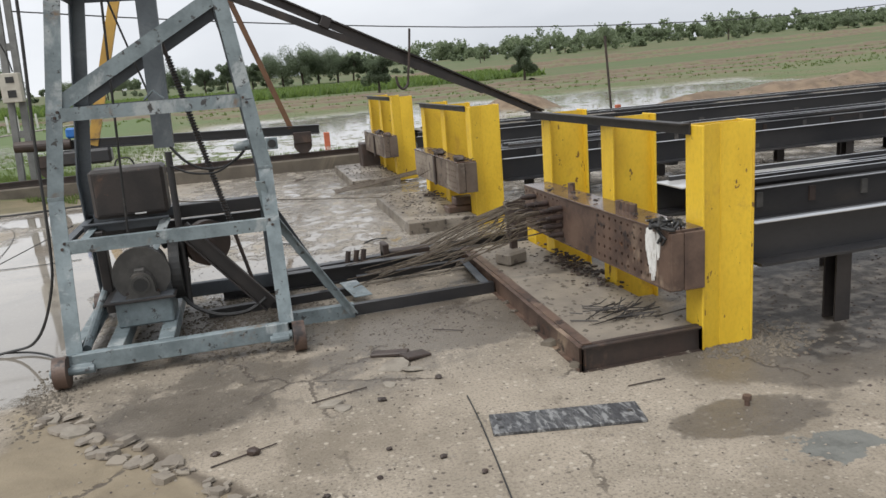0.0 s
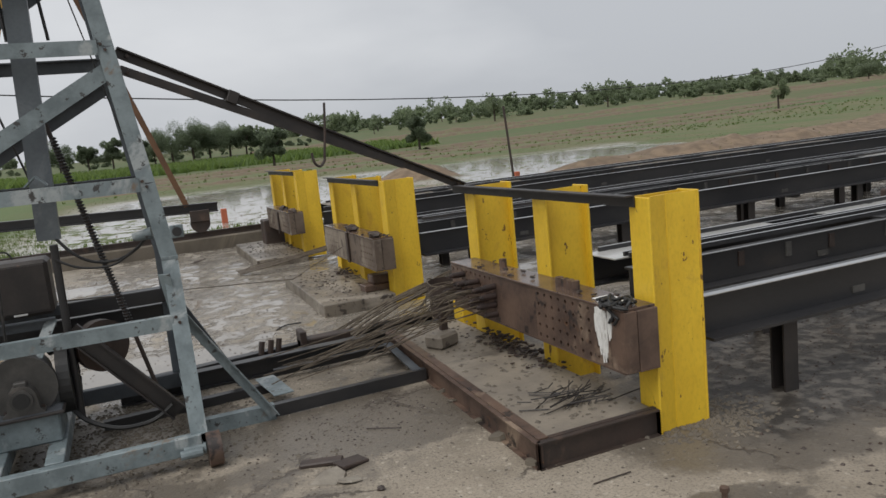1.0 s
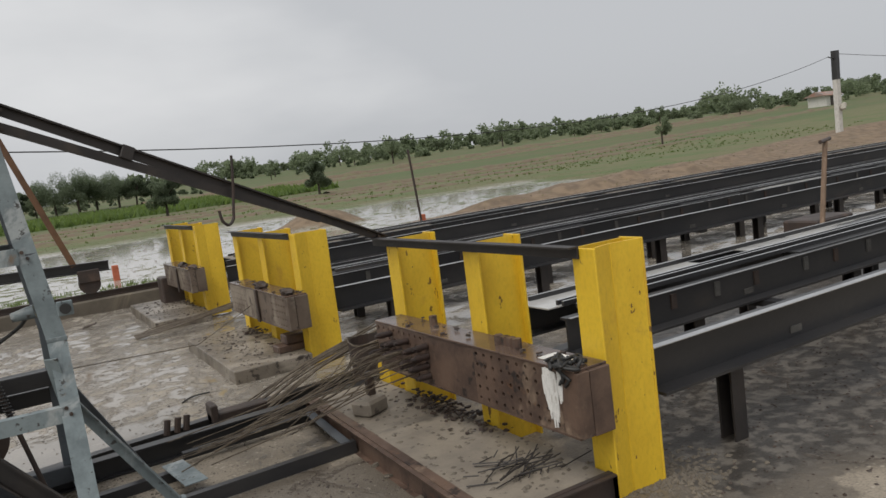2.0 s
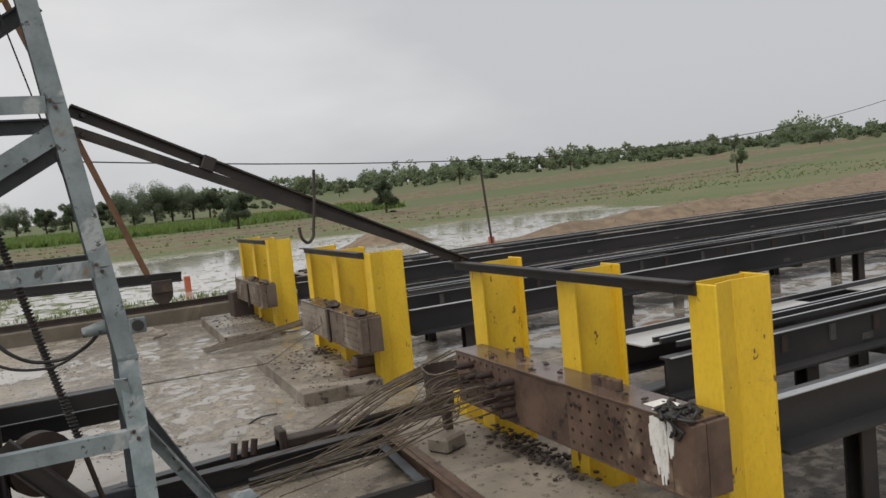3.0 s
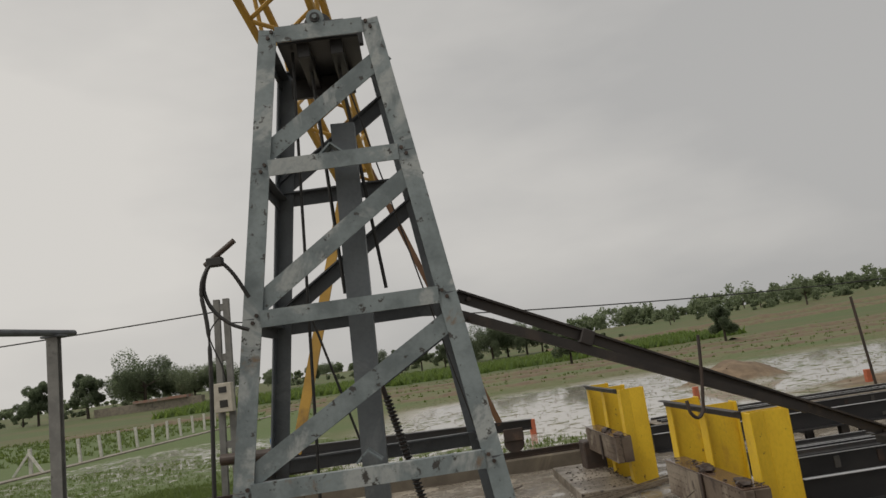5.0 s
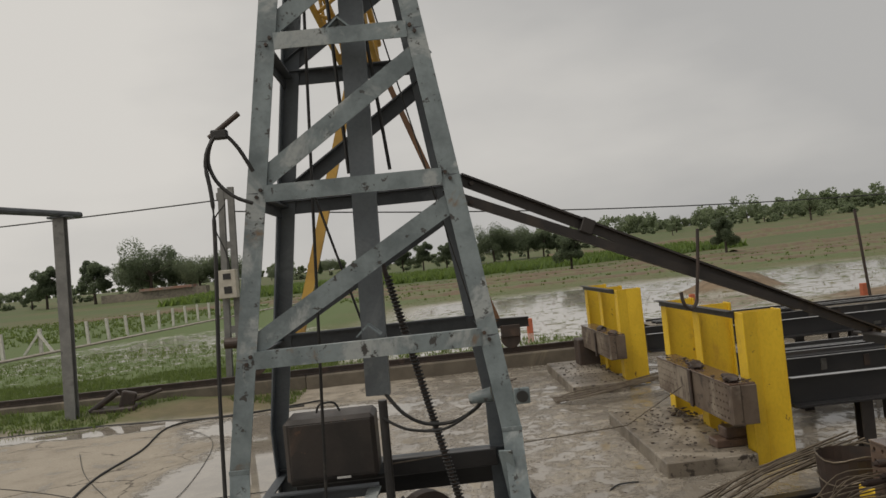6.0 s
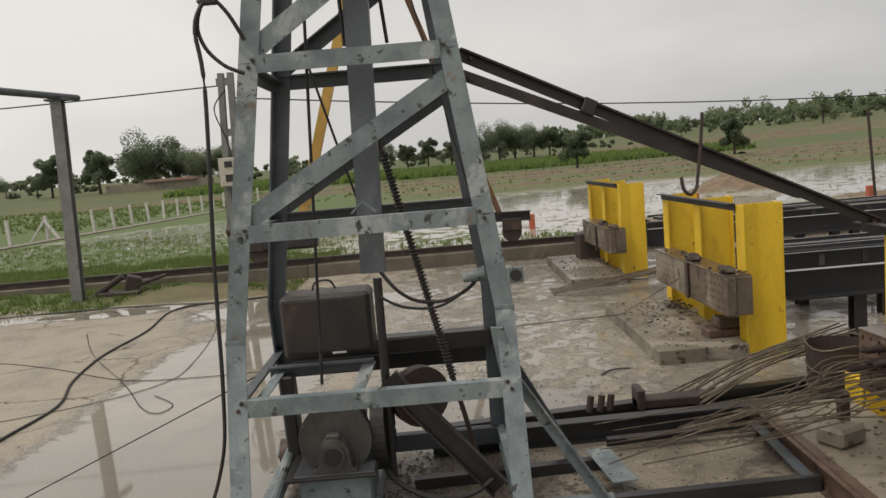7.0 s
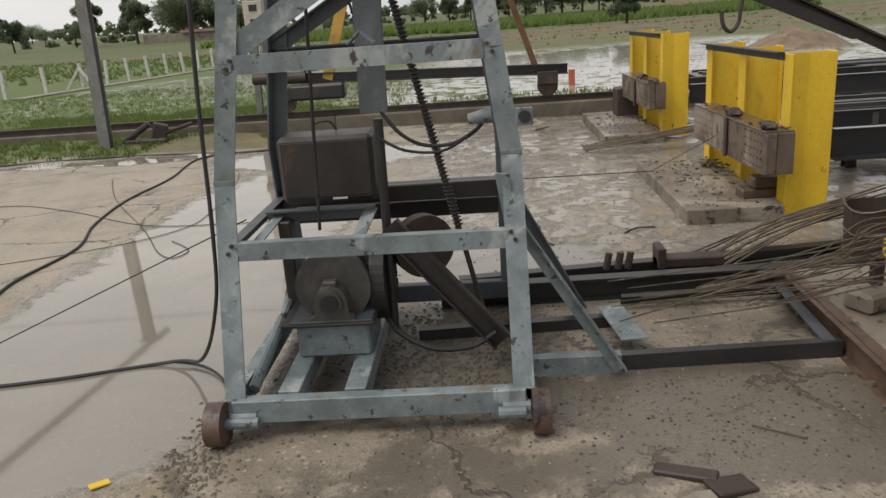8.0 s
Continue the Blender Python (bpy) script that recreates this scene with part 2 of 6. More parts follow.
def ground_material():
    m, nt, b = mat_base("ground_surface")
    v = coords(nt)
    sep = nt.nodes.new("ShaderNodeSeparateXYZ")
    nt.links.new(v, sep.inputs[0])
    x, y = sep.outputs[0], sep.outputs[1]
    wob = noise_of(nt, 0.9, 5, 0.6, v)
    wob_s = mth(nt, "SUBTRACT", wob, 0.5)
    fine = noise_of(nt, 9.0, 5, 0.65, v)
    grain = noise_of(nt, 70.0, 3, 0.7, v)
    mid = noise_of(nt, 2.3, 6, 0.62, v, 0.4)
    big = noise_of(nt, 0.35, 4, 0.5, v)

    def blob(cx, cy, rx, ry, soft=0.25, rag=1.2):
        dx = mth(nt, "DIVIDE", mth(nt, "SUBTRACT", x, cx), rx)
        dy = mth(nt, "DIVIDE", mth(nt, "SUBTRACT", y, cy), ry)
        d = mth(nt, "SQRT", mth(nt, "ADD", mth(nt, "MULTIPLY", dx, dx), mth(nt, "MULTIPLY", dy, dy)))
        d = mth(nt, "ADD", d, mth(nt, "MULTIPLY", wob_s, rag))
        d = mth(nt, "ADD", d, mth(nt, "MULTIPLY", mth(nt, "SUBTRACT", fine, 0.5), rag * 0.6))
        return step(nt, d, 1.0 + soft, 1.0 - soft)

    def either(a, c):
        return mth(nt, "MAXIMUM", a, c)

    # concrete apron
    conc = mix(nt, step(nt, mid, 0.36, 0.62), (0.3, 0.255, 0.198), (0.185, 0.155, 0.116))
    conc = mix(nt, step(nt, big, 0.45, 0.65), conc, (0.345, 0.298, 0.236))
    conc = mix(nt, mth(nt, "MULTIPLY", step(nt, grain, 0.46, 0.68), 0.6), conc, (0.11, 0.09, 0.07))
    conc = mix(nt, step(nt, fine, 0.6, 0.72), conc, (0.16, 0.13, 0.1))
    spk = node(nt, "ShaderNodeTexVoronoi", Scale=26.0, Randomness=1.0)
    nt.links.new(v, spk.inputs["Vector"])
    sel = node(nt, "ShaderNodeSeparateColor")
    nt.links.new(spk.outputs["Color"], sel.inputs[0])
    dots = mth(nt, "MULTIPLY", step(nt, spk.outputs["Distance"], 0.3, 0.16), step(nt, sel.outputs[0], 0.62, 0.66))
    conc = mix(nt, mth(nt, "MULTIPLY", dots, step(nt, mid, 0.4, 0.55)), conc, (0.075, 0.06, 0.05))
    pale = mth(nt, "MULTIPLY", step(nt, spk.outputs["Distance"], 0.34, 0.2), step(nt, sel.outputs[1], 0.7, 0.74))
    conc = mix(nt, mth(nt, "MULTIPLY", pale, 0.45), conc, (0.5, 0.45, 0.37))
    pit = node(nt, "ShaderNodeTexVoronoi", Scale=62.0, Randomness=1.0)
    nt.links.new(v, pit.inputs["Vector"])
    pit_c = node(nt, "ShaderNodeSeparateColor")
    nt.links.new(pit.outputs["Color"], pit_c.inputs[0])
    worn = step(nt, noise_of(nt, 1.4, 5, 0.7, v), 0.42, 0.58)
    conc = mix(nt, mth(nt, "MULTIPLY", mth(nt, "MULTIPLY", step(nt, pit.outputs["Distance"], 0.42, 0.25), step(nt, pit_c.outputs[0], 0.5, 0.6)), mth(nt, "MULTIPLY", worn, 0.6)), conc, (0.095, 0.078, 0.06))
    conc = mix(nt, mth(nt, "MULTIPLY", mth(nt, "MULTIPLY", step(nt, pit.outputs["Distance"], 0.4, 0.25), step(nt, pit_c.outputs[1], 0.72, 0.78)), mth(nt, "MULTIPLY", worn, 0.5)), conc, (0.46, 0.41, 0.33))
    # dry mud to the near side of the broken slab edge
    edge = mth(nt, "ADD", mth(nt, "MULTIPLY", x, 0.79), mth(nt, "MULTIPLY", y, 0.61))
    edge = mth(nt, "ADD", edge, mth(nt, "MULTIPLY", wob_s, 0.35))
    yard_side = step(nt, mth(nt, "ADD", x, mth(nt, "MULTIPLY", wob_s, 0.6)), -1.62, -1.5)
    mud = mth(nt, "MULTIPLY", step(nt, edge, 1.38, 1.26), yard_side)
    conc = mix(nt, mud, conc, mix(nt, step(nt, mid, 0.35, 0.7), (0.235, 0.192, 0.13), (0.165, 0.132, 0.088)))
    # damp and standing water on the apron
    left_side = step(nt, mth(nt, "ADD", x, mth(nt, "MULTIPLY", wob_s, 1.2)), -3.0, -3.5)
    pool = blob(-2.45, 7.4, 0.95, 3.6, 0.12, 0.7)
    pool = either(pool, blob(-2.6, 4.75, 1.15, 1.0, 0.12, 0.5))
    pool = either(pool, blob(-2.4, 5.7, 1.0, 1.5, 0.12, 0.4))
    pool = either(pool, blob(-2.2, 11.3, 1.6, 0.9, 0.15, 1.0))
    pool = either(pool, blob(-5.5, 12.0, 2.0, 0.35, 0.2, 1.2))
    pool = either(pool, blob(-0.4, 6.6, 1.0, 0.5, 0.2, 1.0))
    sheet = mth(nt, "MULTIPLY", step(nt, mth(nt, "ADD", mid, mth(nt, "MULTIPLY", step(nt, y, 5.0, 7.5), 0.14)), 0.45, 0.58), step(nt, y, 5.0, 6.5))
    sheet = mth(nt, "MULTIPLY", sheet, step(nt, x, -1.6, -0.6))
    sheet = mth(nt, "MULTIPLY", sheet, step(nt, noise_of(nt, 4.0, 6, 0.7, v, 0.4), 0.68, 0.46))
    pool = either(pool, mth(nt, "MULTIPLY", sheet, 0.95))
    beds_wet = mth(nt, "MULTIPLY", step(nt, mid, 0.43, 0.5), mth(nt, "MULTIPLY", step(nt, x, 2.4, 3.0), step(nt, y, 5.9, 6.3)))
    beds_wet = either(beds_wet, mth(nt, "MULTIPLY", blob(3.6, 4.75, 0.9, 0.22, 0.12, 1.6), 0.6))
    pool = either(pool, beds_wet)
    damp = either(pool, blob(-0.8, 3.75, 0.45, 0.25, 0.5, 1.6))
    damp = either(damp, mth(nt, "MULTIPLY", blob(1.6, 2.6, 0.42, 0.2, 0.3, 1.6), 0.8))
    damp = either(damp, mth(nt, "MULTIPLY", blob(-0.3, 4.0, 1.2, 0.6, 0.5, 1.6), 0.55))
    # darker, smoother ground towards the beds
    damp = either(damp, mth(nt, "MULTIPLY", step(nt, x, 1.9, 3.0), mth(nt, "MULTIPLY", step(nt, y, 2.4, 3.3), 0.85)))
    damp = either(damp, mth(nt, "MULTIPLY", step(nt, mid, 0.55, 0.62), step(nt, y, 4.0, 5.5)))
    damp = either(damp, mth(nt, "MULTIPLY", blob(-0.65, 5.1, 0.85, 0.75, 0.4, 1.3), 0.9))
    damp = either(damp, mth(nt, "MULTIPLY", blob(0.75, 4.5, 0.85, 0.5, 0.5, 1.5), 1.0))
    damp = either(damp, mth(nt, "MULTIPLY", blob(2.3, 3.4, 0.8, 0.75, 0.4, 1.2), 0.8))
    # the same darkening again, with a tighter edge
    damp = either(damp, mth(nt, "MULTIPLY", step(nt, x, 2.1, 2.6), step(nt, y, 2.5, 3.1)))
    ragged = mth(nt, "ADD", damp, mth(nt, "ADD", mth(nt, "MULTIPLY", mth(nt, "SUBTRACT", fine, 0.5), 0.9), mth(nt, "MULTIPLY", mth(nt, "SUBTRACT", mid, 0.5), 1.1)))
    damp = mth(nt, "MAXIMUM", mth(nt, "MULTIPLY", damp, 0.45), mth(nt, "MULTIPLY", step(nt, ragged, 0.36, 0.6), mth(nt, "MINIMUM", mth(nt, "ADD", damp, 0.35), 1.0)))
    dark = mth(nt, "SUBTRACT", damp, mth(nt, "MULTIPLY", pool, 0.75))
    conc = mix(nt, mth(nt, "MULTIPLY", dark, mth(nt, "SUBTRACT", 0.66, mth(nt, "MULTIPLY", step(nt, y, 5.5, 7.0), 0.36))), conc, (0.06, 0.05, 0.04))
    # dark mottled strip under the nearest bed, also less rough
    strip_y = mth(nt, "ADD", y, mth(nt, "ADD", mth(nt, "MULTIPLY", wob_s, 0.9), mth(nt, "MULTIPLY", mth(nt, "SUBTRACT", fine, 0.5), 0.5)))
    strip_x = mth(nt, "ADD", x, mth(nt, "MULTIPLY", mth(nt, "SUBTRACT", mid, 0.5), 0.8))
    darkish = mth(nt, "MULTIPLY", mth(nt, "MULTIPLY", step(nt, strip_y, 2.75, 3.05), step(nt, strip_y, 6.3, 5.9)), step(nt, strip_x, 2.1, 2.4))
    darkish = mth(nt, "MULTIPLY", darkish, mth(nt, "SUBTRACT", 1.0, pool))
    conc = mix(nt, mth(nt, "MULTIPLY", darkish, 0.86), conc, mix(nt, step(nt, fine, 0.46, 0.6), (0.028, 0.025, 0.022), (0.125, 0.112, 0.096)))
    damp = either(damp, darkish)
    # pale mud on the far yard, lightened further for reflected sky
    silt_sheen = mth(nt, "MULTIPLY", step(nt, strip_y, 5.9, 7.6), step(nt, mid, 0.8, 0.35))
    conc = mix(nt, mth(nt, "MULTIPLY", silt_sheen, 0.5), conc, (0.37, 0.33, 0.275))
    conc = mix(nt, mth(nt, "MULTIPLY", pool, mth(nt, "SUBTRACT", 0.8, mth(nt, "MULTIPLY", silt_sheen, 0.4))), conc, (0.215, 0.195, 0.168))
    cr_v = nt.nodes.new("ShaderNodeVectorMath")
    cr_v.operation = "ADD"
    warp = node(nt, "ShaderNodeTexNoise", Scale=3.0, Detail=5.0, Roughness=0.65)
    nt.links.new(v, warp.inputs["Vector"])
    wsc = nt.nodes.new("ShaderNodeVectorMath")
    wsc.operation = "SCALE"
    wsc.inputs["Scale"].default_value = 0.35
    nt.links.new(warp.outputs["Color"], wsc.inputs[0])
    nt.links.new(v, cr_v.inputs[0])
    nt.links.new(wsc.outputs[0], cr_v.inputs[1])
    vor = node(nt, "ShaderNodeTexVoronoi", Scale=0.75)
    vor.feature = "DISTANCE_TO_EDGE"
    nt.links.new(cr_v.outputs[0], vor.inputs["Vector"])
    crack = mth(nt, "MULTIPLY", step(nt, vor.outputs["Distance"], 0.012, 0.003), step(nt, wob, 0.44, 0.52))
    crack = mth(nt, "MULTIPLY", crack, mth(nt, "SUBTRACT", 1.0, pool))
    conc = mix(nt, mth(nt, "MULTIPLY", crack, 0.85), conc, (0.07, 0.055, 0.042))
    gap = mth(nt, "MULTIPLY", mth(nt, "MULTIPLY", step(nt, edge, 1.27, 1.31), step(nt, edge, 1.38, 1.33)), yard_side)
    gap = mth(nt, "MULTIPLY", gap, mth(nt, "SUBTRACT", 1.0, pool))
    conc = mix(nt, mth(nt, "MULTIPLY", gap, 0.75), conc, (0.06, 0.045, 0.033))
    patch = blob(1.78, 2.26, 0.19, 0.12, 0.05, 3.6)
    conc = mix(nt, patch, conc, mix(nt, step(nt, fine, 0.4, 0.65), (0.15, 0.15, 0.135), (0.1, 0.1, 0.09)))
    # fields beyond the rail
    far = step(nt, mth(nt, "ADD", y, mth(nt, "MULTIPLY", wob_s, 0.5)), 13.9, 14.1)
    left_far = mth(nt, "MULTIPLY", step(nt, mth(nt, "ADD", y, mth(nt, "MULTIPLY", wob_s, 1.6)), 12.3, 12.7), step(nt, x, -2.3, -3.2))
    far = either(far, left_far)
    stripes = noise_of(nt, 0.16, 5, 0.6, v, 0.5)
    ry_mp = node(nt, "ShaderNodeMapping", Scale=(0.012, 0.09, 1.0))
    nt.links.new(v, ry_mp.inputs["Vector"])
    bands = noise_of(nt, 1.6, 4, 0.6, ry_mp.outputs[0])
    field = mix(nt, step(nt, mid, 0.35, 0.65), (0.098, 0.115, 0.04), (0.15, 0.13, 0.066))
    field = mix(nt, step(nt, stripes, 0.45, 0.6), field, (0.09, 0.12, 0.038))
    field = mix(nt, mth(nt, "MULTIPLY", step(nt, x, -2.0, -6.0), step(nt, mid, 0.3, 0.5)), field, (0.085, 0.125, 0.036))
    yw = mth(nt, "ADD", y, mth(nt, "MULTIPLY", mth(nt, "SUBTRACT", stripes, 0.5), 14.0))
    farfield = mix(nt, step(nt, bands, 0.42, 0.56), (0.112, 0.104, 0.044), (0.078, 0.108, 0.033))
    farfield = mix(nt, mth(nt, "MULTIPLY", step(nt, noise_of(nt, 0.55, 6, 0.7, v), 0.48, 0.6), 0.6), farfield, (0.07, 0.088, 0.034))
    field = mix(nt, step(nt, yw, 62.0, 72.0), field, farfield)
    near_grass = mth(nt, "MULTIPLY", step(nt, y, 22.0, 15.0), step(nt, mid, 0.42, 0.55))
    field = mix(nt, near_grass, field, (0.105, 0.135, 0.045))
    # flooded paddy
    wy = mth(nt, "ADD", y, mth(nt, "MULTIPLY", mth(nt, "SUBTRACT", stripes, 0.5), 9.0))
    flood = mth(nt, "MULTIPLY", mth(nt, "MULTIPLY", step(nt, wy, 16.8, 18.5), step(nt, wy, 42.0, 33.0)), step(nt, mth(nt, "SUBTRACT", x, mth(nt, "MULTIPLY", y, 0.55)), 8.5, 6.0))
    flood = mth(nt, "MULTIPLY", flood, step(nt, mth(nt, "ADD", x, mth(nt, "MULTIPLY", mth(nt, "SUBTRACT", y, 20.0), -0.1)), -5.0, -1.0))
    clump = noise_of(nt, 2.2, 6, 0.72, v, 0.3)
    flood = mth(nt, "MULTIPLY", flood, step(nt, mth(nt, "ADD", clump, mth(nt, "MULTIPLY", mth(nt, "SUBTRACT", stripes, 0.5), 0.5)), 0.57, 0.53))
    lake = mth(nt, "MULTIPLY", blob(6.5, 28.5, 7.5, 9.5, 0.1, 0.8), step(nt, clump, 0.57, 0.545))
    lake = either(lake, mth(nt, "MULTIPLY", blob(18.0, 31.0, 8.0, 6.5, 0.1, 0.8), step(nt, clump, 0.56, 0.535)))
    flood = either(flood, lake)
    flood2 = mth(nt, "MULTIPLY", blob(-9.3, 26.5, 4.6, 6.5, 0.2, 0.8), step(nt, mth(nt, "ADD", clump, mth(nt, "MULTIPLY", mth(nt, "SUBTRACT", stripes, 0.5), 0.5)), 0.5, 0.45))
    flood = either(flood, flood2)
    soil_bank = blob(20.0, 20.5, 11.0, 2.8, 0.15, 0.5)
    soil_bank = either(soil_bank, blob(48.0, 24.0, 24.0, 7.0, 0.15, 0.5))
    soil_bank = either(soil_bank, blob(9.8, 27.0, 1.9, 1.5, 0.2, 0.5))
    soil_bank = either(soil_bank, mth(nt, "MULTIPLY", blob(-2.0, 13.0, 3.5, 0.9, 0.3, 1.0), 0.7))
    field = mix(nt, soil_bank, field, mix(nt, step(nt, mid, 0.35, 0.65), (0.215, 0.155, 0.1), (0.13, 0.092, 0.06)))
    flood = mth(nt, "MULTIPLY", flood, mth(nt, "SUBTRACT", 1.0, soil_bank))
    col = mix(nt, far, conc, field)
    col = mix(nt, mth(nt, "MULTIPLY", flood, far), col, (0.36, 0.335, 0.295))
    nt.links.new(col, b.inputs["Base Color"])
    wet = either(mth(nt, "MULTIPLY", pool, mth(nt, "SUBTRACT", 1.0, far)), mth(nt, "MULTIPLY", flood, far))
    damp_only = mth(nt, "MULTIPLY", damp, mth(nt, "SUBTRACT", 1.0, far))
    rough = mth(nt, "SUBTRACT", 0.85, mth(nt, "MULTIPLY", damp_only, 0.45))
    rough_mix = nt.nodes.new("ShaderNodeMix")
    nt.links.new(wet, rough_mix.inputs[0])
    nt.links.new(rough, rough_mix.inputs[2])
    rough_mix.inputs[3].default_value = 0.045
    ripple = mth(nt, "ADD", rough_mix.outputs[0], mth(nt, "MULTIPLY", mth(nt, "MULTIPLY", flood, far), 0.01))
    nt.links.new(ripple, b.inputs["Roughness"])
    dry = mth(nt, "SUBTRACT", 1.0, wet)
    nt.links.new(mth(nt, "MULTIPLY_ADD", wet, 0.5, 0.5), b.inputs["Specular IOR Level"])
    h = mth(nt, "ADD", mth(nt, "MULTIPLY", grain, 0.25), mth(nt, "MULTIPLY", fine, 0.7))
    h = mth(nt, "ADD", h, mth(nt, "MULTIPLY", mth(nt, "SUBTRACT", 1.0, mud), 1.2))
    h = mth(nt, "SUBTRACT", h, mth(nt, "MULTIPLY", crack, 0.6))
    h = mth(nt, "ADD", mth(nt, "MULTIPLY", h, dry), mth(nt, "MULTIPLY", wob, 0.05))
    bump(nt, b, h, 0.6, 0.02)
    return m


GROUND = ground_material()


# ---- mesh helpers ----
def place_of(ob):
    p = Vector((0, 0, 0))
    while ob:
        p += ob.location
        ob = ob.parent
    return p


def thing(name, label, category, at=(0, 0, 0), group="", kind=""):
    ob = new(name)
    ob.location = at
    ob.empty_display_size = 0.1
    return tagged(ob, label, category, group, kind)


def part(name, bm, material, parent=None, label="", kind="", smooth=False):
    """Link a mesh, given in world coordinates, as one object under a thing or a part."""
    if parent is not None:
        bmesh.ops.translate(bm, vec=-place_of(parent), verts=bm.verts)
    bmesh.ops.recalc_face_normals(bm, faces=bm.faces)
    me = bpy.data.meshes.new(name)
    bm.to_mesh(me)
    bm.free()
    if smooth:
        for p in me.polygons:
            p.use_smooth = True
    me.materials.append(material)
    ob = new(name, me)
    ob.parent = parent
    return tagged(ob, label, "", "", kind)


def single(name, bm, material, label, category, at=(0, 0, 0), group="", kind="", smooth=False):
    """A thing of one mesh, given in world coordinates, with its origin at its base."""
    bmesh.ops.translate(bm, vec=-Vector(at), verts=bm.verts)
    ob = part(name, bm, material, None, "", "", smooth)
    ob.location = at
    return tagged(ob, label, category, group, kind)


def box(bm, lo, hi, bevel=0.0, m=None):
    cs = [(a, c, d) for d in (lo[2], hi[2]) for c in (lo[1], hi[1]) for a in (lo[0], hi[0])]
    vs = [bm.verts.new(c) for c in cs]
    fs = [bm.faces.new([vs[i] for i in q]) for q in ((0, 2, 3, 1), (4, 5, 7, 6), (0, 1, 5, 4), (2, 6, 7, 3), (0, 4, 6, 2), (1, 3, 7, 5))]
    if bevel:
        es = list({e for f in fs for e in f.edges})
        out = bmesh.ops.bevel(bm, geom=es, offset=bevel, segments=1, affect="EDGES")
        vs = list({v for f in out["faces"] for v in f.verts} | {v for v in vs if v.is_valid})
    if m is not None:
        bmesh.ops.transform(bm, matrix=m, verts=vs)
    return bm


def frame_at(p0, p1, up=(0, 0, 1)):
    d = (Vector(p1) - Vector(p0)).normalized()
    u = Vector(up)
    s = d.cross(u)
    if s.length < 1e-4:
        s = d.cross(Vector((1, 0, 0)))
    s.normalize()
    return s, s.cross(d).normalized()


def sweep(bm, profile, p0, p1, up=(0, 0, 1)):
    """A bar of the given section (s, u) from p0 to p1; u points towards up, s to the right of the way."""
    s, u = frame_at(p0, p1, up)
    rings = [[bm.verts.new(Vector(p) + s * a + u * b) for a, b in profile] for p in (p0, p1)]
    n = len(profile)
    for i in range(n):
        bm.faces.new((rings[0][i], rings[0][(i + 1) % n], rings[1][(i + 1) % n], rings[1][i]))
    bm.faces.new(rings[0][::-1])
    bm.faces.new(rings[1])
    return bm


def rect(w, h):
    return [(-w / 2, -h / 2), (w / 2, -h / 2), (w / 2, h / 2), (-w / 2, h / 2)]


def i_section(w, h, tf, tw):
    a, b, c = w / 2, h / 2, tw / 2
    return [(-a, -b), (a, -b), (a, -b + tf), (c, -b + tf), (c, b - tf), (a, b - tf), (a, b), (-a, b), (-a, b - tf), (-c, b - tf), (-c, -b + tf), (-a, -b + tf)]


def angle_section(a, b, t):
    """An L: one leg of length a along s from the corner, one of length b along u."""
    sa, sb = (1 if a > 0 else -1), (1 if b > 0 else -1)
    p = [(0, 0), (a, 0), (a, sb * t), (sa * t, sb * t), (sa * t, b), (0, b)]
    return p if sa * sb > 0 else p[::-1]


def channel_section(w, h, t):
    """A U open towards +s."""
    return [(0, -h / 2), (w, -h / 2), (w, -h / 2 + t), (t, -h / 2 + t), (t, h / 2 - t), (w, h / 2 - t), (w, h / 2), (0, h / 2)]


def rod(bm, p0, p1, r, r1=None, sides=10):
    r1 = r if r1 is None else r1
    s, u = frame_at(p0, p1)
    rings = []
    for p, q in ((p0, r), (p1, r1)):
        rings.append([bm.verts.new(Vector(p) + (s * math.cos(a) + u * math.sin(a)) * q) for a in (2 * math.pi * k / sides for k in range(sides))])
    for i in range(sides):
        bm.faces.new((rings[0][i], rings[0][(i + 1) % sides], rings[1][(i + 1) % sides], rings[1][i]))
    bm.faces.new(rings[0][::-1])
    bm.faces.new(rings[1])
    return bm


def tube(bm, pts, r, sides=6):
    """A round tube along a line of points."""
    pts = [Vector(p) for p in pts]
    rings = []
    for i, p in enumerate(pts):
        a, b = pts[max(i - 1, 0)], pts[min(i + 1, len(pts) - 1)]
        s, u = frame_at(a, b, (0.01, 0.02, 1))
        rings.append([bm.verts.new(p + (s * math.cos(t) + u * math.sin(t)) * r) for t in (2 * math.pi * k / sides for k in range(sides))])
    for q, w in zip(rings, rings[1:]):
        for i in range(sides):
            bm.faces.new((q[i], q[(i + 1) % sides], w[(i + 1) % sides], w[i]))
    bm.faces.new(rings[0][::-1])
    bm.faces.new(rings[-1])
    return bm


def curve_through(pts, n=8):
    """Points along a smooth line through pts."""
    pts = [Vector(p) for p in pts]
    out = []
    for i in range(len(pts) - 1):
        a, b, c, d = pts[max(i - 1, 0)], pts[i], pts[i + 1], pts[min(i + 2, len(pts) - 1)]
        for k in range(n):
            t = k / n
            out.append(0.5 * ((2 * b) + (c - a) * t + (2 * a - 5 * b + 4 * c - d) * t * t + (3 * b - a - 3 * c + d) * t ** 3))
    return out + [pts[-1]]


def B():
    return bmesh.new()


